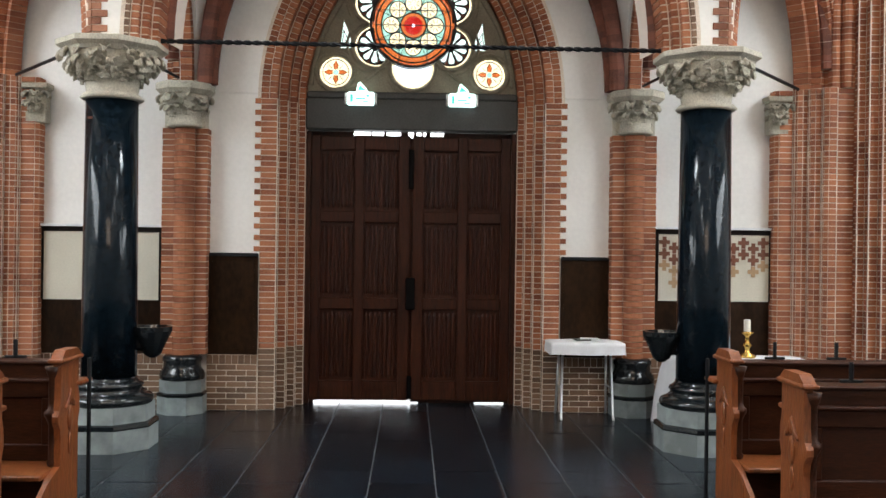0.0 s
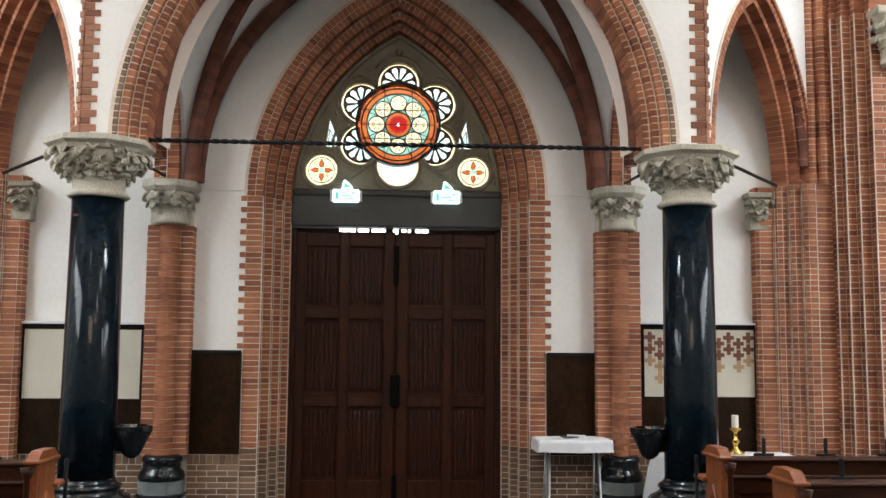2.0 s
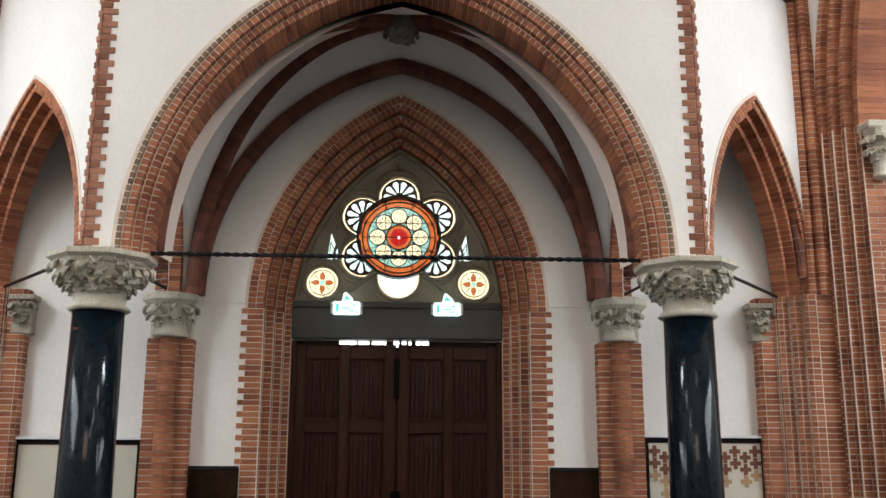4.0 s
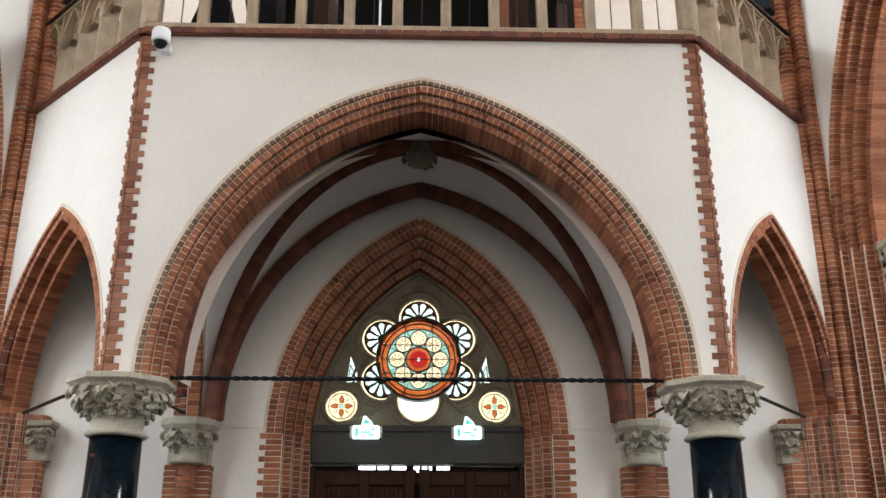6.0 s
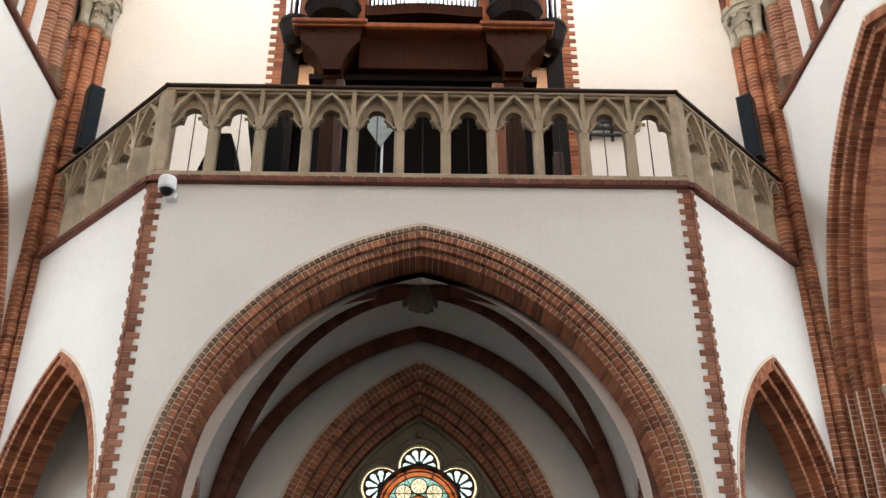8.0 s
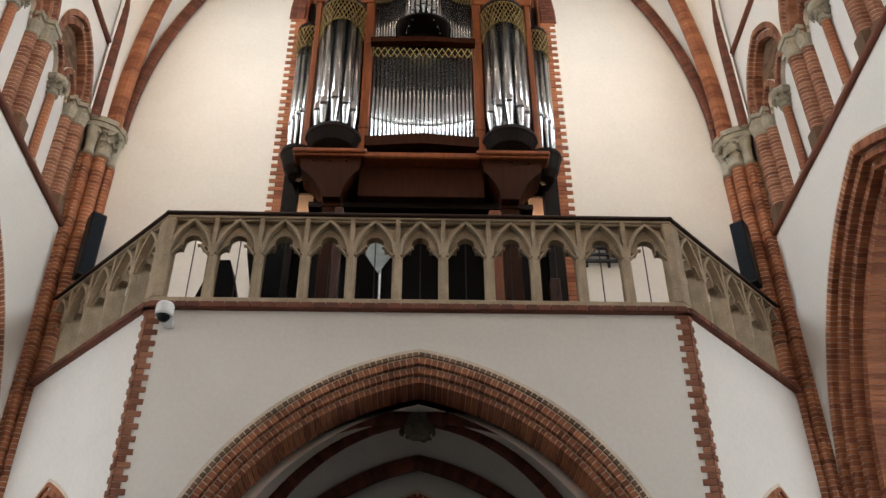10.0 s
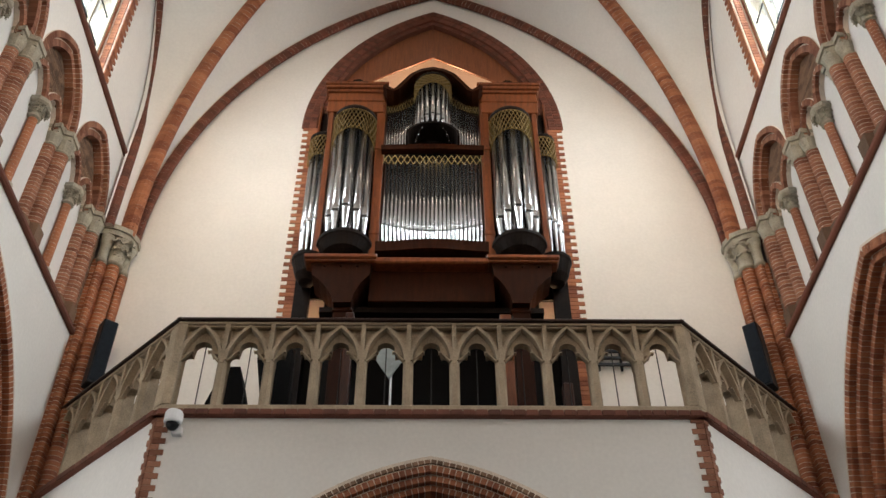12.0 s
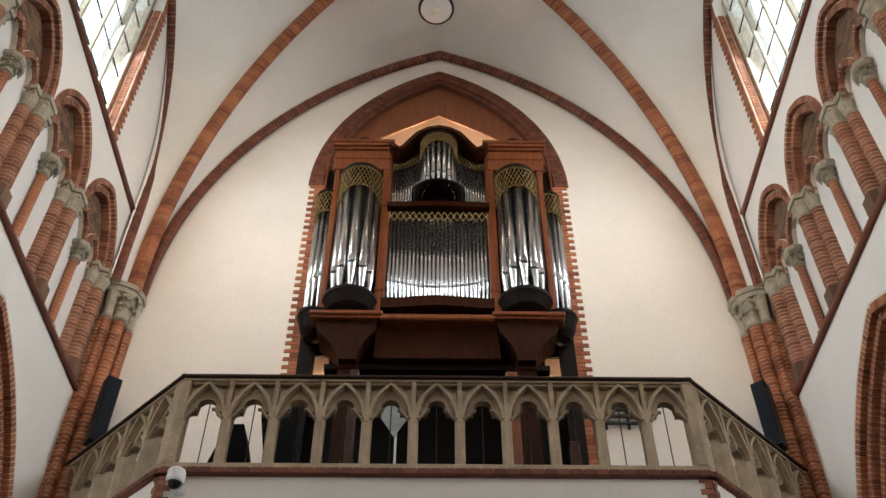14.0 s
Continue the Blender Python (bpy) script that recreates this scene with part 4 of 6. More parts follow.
for sx in (-1, 1):
    if sx > 0:
        m, L = frame_of(GX, GY, EX, EY)
    else:
        m, L = frame_of(-EX, EY, -GX, GY)
    SIDES.append((sx, m, L))
    bm = bmesh.new()
    wall(bm, arch_spans(0, L, CAPZ, 6.58, side_arch, L / 2), 0, 0.35, m)
    part("side_wall", bm, PLASTER, gallery)
    for g, th_, a, b, n_ in ((-0.05, 0.05, -0.01, 0.08, 60), (-0.12, 0.07, 0.01, 0.14, 100), (-0.19, 0.07, 0.1, 0.24, 60), (-0.26, 0.07, 0.2, 0.36, 0)):
        bm = bmesh.new()
        arch_core(bm, side_arch, g + 0.008, th_, a + 0.004, b, m, L / 2)
        ring = part("arch_order", bm, MORTAR, gallery)
        lay(ring, voussoirs(side_arch, g, th_, 0.0585, a, b - 0.004, m, L / 2), BRICK, singles=n_)
    # corner quoins
    q = []
    nq = 54
    h = (6.55 - CAPZ) / nq
    along = (Vector((EX * sx, EY, 0)) - Vector((GX * sx, GY, 0))).normalized()
    ang = math.atan2(along.y, along.x)
    for k in range(nq):
        z = CAPZ + (k + 0.5) * h
        w = 0.12 if k % 2 else 0.07
        q.append(brick_m(sx * (GX - w / 2), GY + 0.01, z, w, 0.04, h - 0.006))
        w = 0.08 if k % 2 else 0.05
        c = Vector((sx * GX, GY, z)) + along * (w / 2)
        q.append(brick_m(c.x, c.y, z, w, 0.03, h - 0.006, ang))
    quoin = part("quoin_core", prism(bmesh.new(), [(sx * (GX - 0.07), GY + 0.0), (sx * GX, GY - 0.002), (sx * GX + along.x * 0.05, GY + along.y * 0.05), (sx * (GX - 0.05), GY + 0.09)], CAPZ, 6.55), MORTAR, gallery)
    lay(quoin, q, BRICK_PINK, singles=80)

# ---- gallery: cornice, deck, balustrade ----
bm = bmesh.new()
prism(bm, [(-GX + 0.2, GY + 0.3), (GX - 0.2, GY + 0.3), (EX, EY + 0.1), (EX, WY), (-EX, WY), (-EX, EY + 0.1)], 6.36, 6.6)
part("deck", bm, DARKROOM, gallery)
RUNS = [(Matrix.Translation((-GX, GY, 0)), 2 * GX)] + [(m, L) for sx, m, L in SIDES]
for m, L in RUNS:
    bm = bmesh.new()
    box(bm, -0.05, L + 0.05, -0.05, 0.3, 6.53, 6.56, m)
    box(bm, -0.03, L + 0.03, -0.035, 0.3, 6.56, 6.6, m)
    cor = part("cornice", bm, BRICK_DARK, gallery)
    n = round(L / 0.12)
    lay(cor, [m @ brick_m(L * (i + 0.5) / n, -0.03, 6.568, L / n - 0.01, 0.07, 0.062) for i in range(n)], BRICK_DARK, singles=60)

bal = thing("balustrade", "sandstone gallery balustrade with trefoil arches and dark wooden handrail", "balustrade", kind="structure")


def trefoil(x):
    ax = abs(x)
    if ax < 0.085:
        return 7.37 + math.sqrt(0.105 ** 2 - ax * ax) * 1.15
    return 7.27 + math.sqrt(max(0.0, 0.058 ** 2 - (ax - 0.127) ** 2)) + 0.015


P = 0.463
bm = bmesh.new()
xs = [-0.182 + 0.364 * i / 26 for i in range(27)]
wall(bm, [(-P / 2, -0.182, 7.2, 7.2, 7.66, 7.66)] + [(a, b, trefoil(a), trefoil(b), 7.66, 7.66) for a, b in zip(xs, xs[1:])] + [(0.182, P / 2, 7.2, 7.2, 7.66, 7.66)], 0.088, 0.18)
me_head = bpy.data.meshes.new("arch_head")
bmesh.ops.recalc_face_normals(bm, faces=bm.faces[:])
bm.to_mesh(me_head)
bm.free()
me_head.materials.append(STONE)
bm = bmesh.new()
oa = Arch(0.205, 7.22, 0.42)
sweep(bm, [(x, 0.055, z) for x, z in oa.points(8)], [(-0.024, -0.03), (0.024, -0.03), (0.016, 0.05), (-0.016, 0.05)], (0, -1, 0))
box(bm, -P / 2 - 0.022, -P / 2 + 0.022, 0.004, 0.1, 7.18, 7.66)
for s in (-1, 1):
    sweep(bm, [(s * 0.19, 0.055, 7.22), (s * 0.1, 0.055, 7.335), (s * 0.07, 0.055, 7.33)], [(-0.012, -0.01), (0.012, -0.01), (0.008, 0.03), (-0.008, 0.03)], (0, -1, 0))
    sweep(bm, [(s * 0.21, 0.055, 7.645), (s * 0.11, 0.055, 7.645), (s * 0.03, 0.055, 7.645)], [(-0.012, -0.01), (0.012, -0.01), (0.008, 0.03), (-0.008, 0.03)], (0, -1, 0))
me_mould = bpy.data.meshes.new("arch_moulding")
bmesh.ops.recalc_face_normals(bm, faces=bm.faces[:])
bm.to_mesh(me_mould)
bm.free()
me_mould.materials.append(STONE)
bm = bmesh.new()
prism(bm, [(-0.05, 0.06), (-0.05, 0.16), (-0.03, 0.2), (0.03, 0.2), (0.05, 0.16), (0.05, 0.06), (0.024, 0.01), (-0.024, 0.01)], 6.685, 7.24)
me_post = bpy.data.meshes.new("baluster")
bmesh.ops.recalc_face_normals(bm, faces=bm.faces[:])
bm.to_mesh(me_post)
bm.free()
me_post.materials.append(STONE)


def put(name, me, m, parent):
    ob = new(name, me)
    ob.parent = parent
    ob.matrix_basis = m
    return ob


for i, (m, L) in enumerate(RUNS):
    nb = 11 if i == 0 else 5
    x0 = L / 2 - nb * P / 2
    rail = part("bottom_rail", box(bmesh.new(), 0, L, 0.0, 0.17, 6.602, 6.69, m, 0.012), STONE, bal)
    part("top_rail", box(bmesh.new(), -0.01, L + 0.01, 0.0, 0.17, 7.66, 7.69, m, 0.006), STONE, bal)
    part("handrail", box(bmesh.new(), -0.03, L + 0.03, -0.03, 0.2, 7.69, 7.725, m, 0.008), RAILWOOD, bal, "dark wooden handrail")
    for k in range(nb):
        put("arch_head", me_head, m @ Matrix.Translation((x0 + (k + 0.5) * P, 0, 0)), bal)
        put("arch_moulding", me_mould, m @ Matrix.Translation((x0 + (k + 0.5) * P, 0, 0)), bal)
        if k:
            put("baluster", me_post, m @ Matrix.Translation((x0 + k * P, 0, 0)), bal)
        if i == 0:
            part("tie_bar", lathe(bmesh.new(), [(0.006, 6.6), (0.006, 7.69)], 6, m @ Matrix.Translation((x0 + (k + 0.5) * P, 0.19, 0))), IRON, bal)
    for a, b in ((0.0, x0 + 0.05), (L - x0 - 0.05, L)):
        part("corner_pier", box(bmesh.new(), a, b, 0.0, 0.16, 6.69, 7.66, m, 0.01), STONE, bal)

# ---- vault under the gallery ----


def rib_curve(a, b, rise_p, n=20):
    """A rib from springing a to crown b."""
    a, b = Vector(a), Vector(b)
    p, q = rise_p
    out = []
    for i in range(n + 1):
        s = 1 - math.cos(i / n * math.pi / 2)
        w = (1 - (1 - s) ** p) ** (1 / q)
        out.append(Vector((a.x + (b.x - a.x) * s, a.y + (b.y - a.y) * s, a.z + (b.z - a.z) * w)))
    return out


def arch_curve(arch, n, where):
    """Half an arch from left springing to apex, placed by where(x, z)."""
    end = math.acos(arch.c / arch.R)
    return [Vector(where(arch.c - arch.R * math.cos(end * i / n), arch.z + arch.R * math.sin(end * i / n))) for i in range(n + 1)]


def web(bm, A, B, lift=0.0, k=6):
    rows = [[bm.verts.new(a.lerp(b, j / k) + Vector((0, 0, lift))) for j in range(k + 1)] for a, b in zip(A, B)]
    for r0, r1 in zip(rows, rows[1:]):
        for j in range(k):
            bm.faces.new((r0[j], r0[j + 1], r1[j + 1], r1[j]))


def cell(parent, A, B):
    """One plastered cell of a vault between two ribs."""
    bm = bmesh.new()
    web(bm, A, B)
    part("vault_cell", bm, PLASTER, parent, smooth=True)


def rib_bricks(pts, w, h, hang, pitch=0.07):
    """Short brick blocks along a rib, hanging below its line."""
    out = []
    acc = [0.0]
    for a, b in zip(pts, pts[1:]):
        acc.append(acc[-1] + (b - a).length)
    n = max(2, round(acc[-1] / pitch))
    for i in range(n):
        d = acc[-1] * (i + 0.5) / n
        j = max(k for k in range(len(acc) - 1) if acc[k] <= d)
        f = (d - acc[j]) / (acc[j + 1] - acc[j])
        p = pts[j].lerp(pts[j + 1], f)
        t = (pts[j + 1] - pts[j]).normalized()
        dn = (hang - t * hang.dot(t)).normalized()
        side = t.cross(dn)
        c = p + dn * (h / 2)
        m = Matrix((side, t, dn)).transposed().to_4x4()
        m.translation = c
        out.append(m @ Matrix.Diagonal((w, acc[-1] / n - 0.005, h, 1)))
    return out


def rib(parent, pts, w, h, mat=BRICK_DARK, singles=60, hang=Vector((0, 0, -1)), core=MORTAR):
    bm = bmesh.new()
    sweep(bm, pts, [(x * (w - 0.008), -0.02 if z < -0.4 else (z + 0.5) * h - 0.004) for x, z in ROLL], hang)
    r = part("rib", bm, core, parent)
    lay(r, rib_bricks(pts, w, h, hang), mat, singles=singles, roll=True)


uv = thing("gallery_vault", "white plastered vault with dark brick ribs under the gallery", "vault", kind="structure")
crown = (0, 8.8, 6.0)
wall_arch = Arch(2.05, 3.25, 2.55)
fr_back = Arch(1.95, CAPZ, 2.45)
N = 20
for sx in (-1, 1):
    back = rib_curve((sx * 2.08, 9.42, 3.25), crown, (2.2, 2.0))
    frnt = rib_curve((sx * 2.15, 8.1, 3.4), crown, (2.0, 1.9))
    W = arch_curve(wall_arch, N, lambda x, z: (-sx * x if sx > 0 else x, 9.5, z))
    F = arch_curve(fr_back, N, lambda x, z: (-sx * x if sx > 0 else x, 8.1, z))
    lat = Arch(0.66, 3.4, 1.9)
    L1 = arch_curve(lat, N, lambda x, z: (sx * 2.15, 8.76 - x, z))
    L0 = arch_curve(lat, N, lambda x, z: (sx * 2.15, 8.76 + x, z))
    cell(uv, back, W)
    cell(uv, frnt, F)
    cell(uv, back, L1)
    cell(uv, frnt, L0)
    rib(uv, back, 0.11, 0.12, core=BRICK_DARK)
    rib(uv, frnt, 0.13, 0.14, singles=0, core=BRICK_DARK)
    rib(uv, arch_curve(Arch(2.05, 3.25, 2.55), N, lambda x, z: (-sx * x if sx > 0 else x, 9.47, z)), 0.14, 0.12, core=BRICK_DARK)
    # brick arch between column and respond, with the wall above it
    mm, LL = (frame_of(2.3, 8.1, 2.25, 9.5) if sx > 0 else frame_of(-2.25, 9.5, -2.3, 8.1))
    la = Arch(0.66, 3.25, 1.55)
    b2 = bmesh.new()
    wall(b2, arch_spans(0, LL, 4.0, 5.9, la, LL / 2), -0.05, 0.12, mm)
    part("side_wall", b2, PLASTER, uv)
    b2 = bmesh.new()
    arch_core(b2, la, -0.09, 0.09, -0.01, 0.09, mm, LL / 2)
    rg = part("side_arch", b2, MORTAR, uv)
    lay(rg, voussoirs(la, -0.1, 0.1, 0.06, -0.016, 0.096, mm, LL / 2), BRICK, singles=0)
bm = bmesh.new()
lathe(bm, [(0.05, 5.72), (0.12, 5.75), (0.15, 5.82), (0.14, 5.95)], 12, pose(0, 8.8, 0))
leaves(bm, 0.1, 5.8, 0.05, 8, 3)
for v in bm.verts:
    if v.co.y < 5:
        v.co.y += 8.8
part("boss", bm, TRACERY, uv)
for sx in (-1, 1):
    # small vault over the side bay
    bm = bmesh.new()
    c0 = Vector((sx * 3.25, 8.9, 5.15))
    for a, b in (((2.35, 8.1), (4.2, 9.4)), ((4.2, 9.4), (2.35, 9.55)), ((2.35, 9.55), (2.35, 8.1))):
        A = rib_curve((sx * a[0], a[1], 3.5), c0, (2.0, 1.9))
        B = rib_curve((sx * b[0], b[1], 3.5), c0, (2.0, 1.9))
        mid = Vector((sx * (a[0] + b[0]) / 2, (a[1] + b[1]) / 2, 5.0))
        A2 = rib_curve((sx * a[0], a[1], 3.5), mid, (2.0, 1.9))
        B2 = rib_curve((sx * b[0], b[1], 3.5), mid, (2.0, 1.9))
        web(bm, A, A2)
        web(bm, B, B2)
        rib(uv, A, 0.11, 0.12, singles=0)
    part("side_web", bm, PLASTER, uv, smooth=True)

# ---- tie rods ----
rod = thing("tie_rod", "black twisted iron tie rod between the column capitals", "tie rod")
bm = bmesh.new()
for ph in (0, math.pi):
    sweep(bm, [(x, 7.9 + 0.009 * math.cos(40 * x + ph), 3.335 + 0.009 * math.sin(40 * x + ph)) for x in np.linspace(-2.3, 2.3, 240)], ring_section(0.013, 5), (0, 0, 1))
part("rod", bm, IRON, rod)
for sx in (-1, 1):
    r2 = thing("tie_rod", "black iron tie rod from column to nave pier", "tie rod")
    bm = bmesh.new()
    sweep(bm, [(sx * (2.75 + 1.12 * u), 8.0 + 1.4 * u, 3.3) for u in np.linspace(0, 1, 8)], ring_section(0.016, 6), (0, 0, 1))
    part("rod", bm, IRON, r2)
    r3 = thing("tie_rod", "black iron tie rod from column to wall respond", "tie rod")
    bm = bmesh.new()
    sweep(bm, [(sx * (2.4 - 0.1 * u), 8.2 + 1.2 * u, 3.3) for u in np.linspace(0, 1, 4)], ring_section(0.014, 6), (0, 0, 1))
    part("rod", bm, IRON, r3)

# ---- corner piers of the nave ----
for sx in (-1, 1):
    pier = thing("nave_pier", "red brick corner pier with roll mouldings", "pier", kind="structure")
    R_ = [(3.68, WY), (3.68, 9.52), (3.72, 9.49), (3.86, 9.49), (3.88, 9.43), (3.93, 9.41), (3.98, 9.41), (3.98, 9.35), (4.02, 9.32), (4.08, 9.32), (4.08, 9.26), (4.12, 9.23), (4.2, 9.23), (4.2, 9.28), (4.4, 9.28)]
    path = R_ if sx > 0 else [(-x, y) for x, y in R_[::-1]]
    core = part("shaft", prism(bmesh.new(), inset(path, 0.005) + [(4.42, WY)] if sx > 0 else [(-4.42, WY)] + inset(path, 0.005), 0, 3.3), MORTAR, pier)
    br = course_bricks(path, 0.55, 3.3, length=0.2)
    lay(core, sorted(br, key=lambda q: abs(q.translation.z - 2.4)), BRICK, singles=150)
    lay(core, course_bricks(path, 0.0, 0.55, length=0.2), BRICK_BROWN, singles=40)
    pointing(core, [(sx * x, y) for x, y in ((3.87, 9.46), (3.98, 9.37), (4.08, 9.28), (4.2, 9.23))], 0.0, 3.3, 0.009)
    N_ = [(4.17, 9.56), (4.17, 9.36)] + arc_path(4.22, 9.34, 0.05, 180, 340, 4) + arc_path(4.32, 9.29, 0.05, 180, 330, 4) + [(4.42, 9.27), (4.42, 9.56)]
    path = N_ if sx > 0 else [(-x, y) for x, y in N_[::-1]]
    strip = part("gallery_shaft", prism(bmesh.new(), inset(path, 0.005), 3.3, 6.58), MORTAR, pier)
    lay_courses(strip, path, 3.3, 6.58, BRICK)
    # jamb of the nave arcade
    J_ = [(4.388, 9.3), (4.388, 9.19), (4.46, 9.19), (4.46, 9.1), (4.55, 9.1), (4.55, 9.01), (4.65, 9.01), (4.65, 8.9), (5.03, 8.9)]
    path = J_ if sx > 0 else [(-x, y) for x, y in J_[::-1]]
    core = part("arcade_jamb", prism(bmesh.new(), inset(path, 0.005) + [(sx * 5.03, 9.45), (sx * 4.5, 9.45)][:: (1 if sx > 0 else -1)], 0, 5.0), MORTAR, pier)
    lay(core, course_bricks(path, 0.0, 5.0, length=0.2), BRICK, singles=80)
    pointing(core, [(sx * x, y) for x, y in ((4.388, 9.19), (4.46, 9.1), (4.55, 9.01), (4.65, 8.9))], 0.0, 5.0, 0.01)
    # small respond capital beside the pier
    cap = thing("pier_capital", "weathered stone leaf capital on the nave pier", "capital", (sx * 3.72, 9.5, 2.85))
    bm = bmesh.new()
    box(bm, -0.1, 0.1, -0.01, 0.14, 0.0, 0.38, bevel=0.01)
    box(bm, -0.13, 0.13, -0.05, 0.14, 0.33, 0.39, bevel=0.012)
    part("block", bm, GREY_STONE, cap)
    bm = bmesh.new()
    leaves(bm, 0.07, 0.25, 0.05, 8, 21)
    leaves(bm, 0.06, 0.16, 0.042, 7, 22)
    part("carved_leaves", bm, GREY_STONE, cap, smooth=True)
    ac = thing("arcade_capital", "weathered stone leaf capital on the arcade jamb", "capital", (sx * 4.79, 8.82, 4.4))
    bm = bmesh.new()
    box(bm, -0.16, 0.3 if sx > 0 else 0.16, -0.12, 0.12, 0.5, 0.58, bevel=0.015) if sx > 0 else box(bm, -0.3, 0.16, -0.12, 0.12, 0.5, 0.58, bevel=0.015)
    lathe(bm, [(0.07, 0), (0.09, 0.02), (0.075, 0.06), (0.08, 0.25), (0.14, 0.5)], 14)
    part("block", bm, PALE_STONE, ac)
    bm = bmesh.new()
    leaves(bm, 0.09, 0.36, 0.06, 9, 51)
    leaves(bm, 0.08, 0.24, 0.055, 8, 52)
    part("carved_leaves", bm, PALE_STONE, ac, smooth=True)
    # upper shafts above the gallery
    U_ = [(4.06, WY), (4.06, 9.58)] + arc_path(4.105, 9.56, 0.045, 180, 340, 4) + arc_path(4.195, 9.43, 0.085, 185, 325, 8) + arc_path(4.32, 9.3, 0.05, 180, 330, 4) + [(4.38, 9.27), (4.42, 9.27)]
    path = U_ if sx > 0 else [(-x, y) for x, y in U_[::-1]]
    up = part("upper_shaft", prism(bmesh.new(), inset(path, 0.005) + [(sx * 4.42, WY)] if sx > 0 else [(-4.42, WY)] + inset(path, 0.005), 6.6, 9.93), MORTAR, pier)
    lay_courses(up, path + ([(4.415, WY - 0.002)] if sx > 0 else [(-4.415, WY - 0.002)]), 6.6, 9.93, BRICK)
    cap = thing("vault_capital", "carved stone capital carrying the vault ribs", "capital", (sx * 4.195, 9.43, 9.9))
    bm = bmesh.new()
    lathe(bm, [(0.095, 0), (0.125, 0.02), (0.125, 0.04), (0.1, 0.06), (0.105, 0.2), (0.15, 0.4), (0.16, 0.43)], 18)
    part("bell", bm, GREY_STONE, cap, smooth=True)
    bm = bmesh.new()
    for cx, cy, r in ((-sx * 0.09, 0.13, 0.05), (sx * 0.125, -0.13, 0.055)):
        lathe(bm, [(r, -0.02), (r + 0.02, 0.0), (r + 0.02, 0.03), (r + 0.005, 0.05), (r + 0.01, 0.25), (r + 0.05, 0.42)], 12, pose(cx, cy, 0))
    part("side_bell", bm, GREY_STONE, cap, smooth=True)
    bm = bmesh.new()
    for e, z0, z1 in ((0.0, 0.42, 0.5), (0.025, 0.5, 0.58)):
        q = [(0.2, 0.22), (-0.17 - e, 0.22), (-0.19 - e, 0.06), (-0.13 - e, -0.1 - e), (-0.02, -0.19 - e), (0.08, -0.23 - e), (0.2, -0.24 - e)]
        prism(bm, [(sx * x, y) for x, y in q][::sx], z0, z1)
    part("abacus", bm, GREY_STONE, cap)
    bm = bmesh.new()
    leaves(bm, 0.12, 0.34, 0.055, 9, 31)
    leaves(bm, 0.1, 0.22, 0.048, 8, 32)
    part("carved_leaves", bm, GREY_STONE, cap, smooth=True)

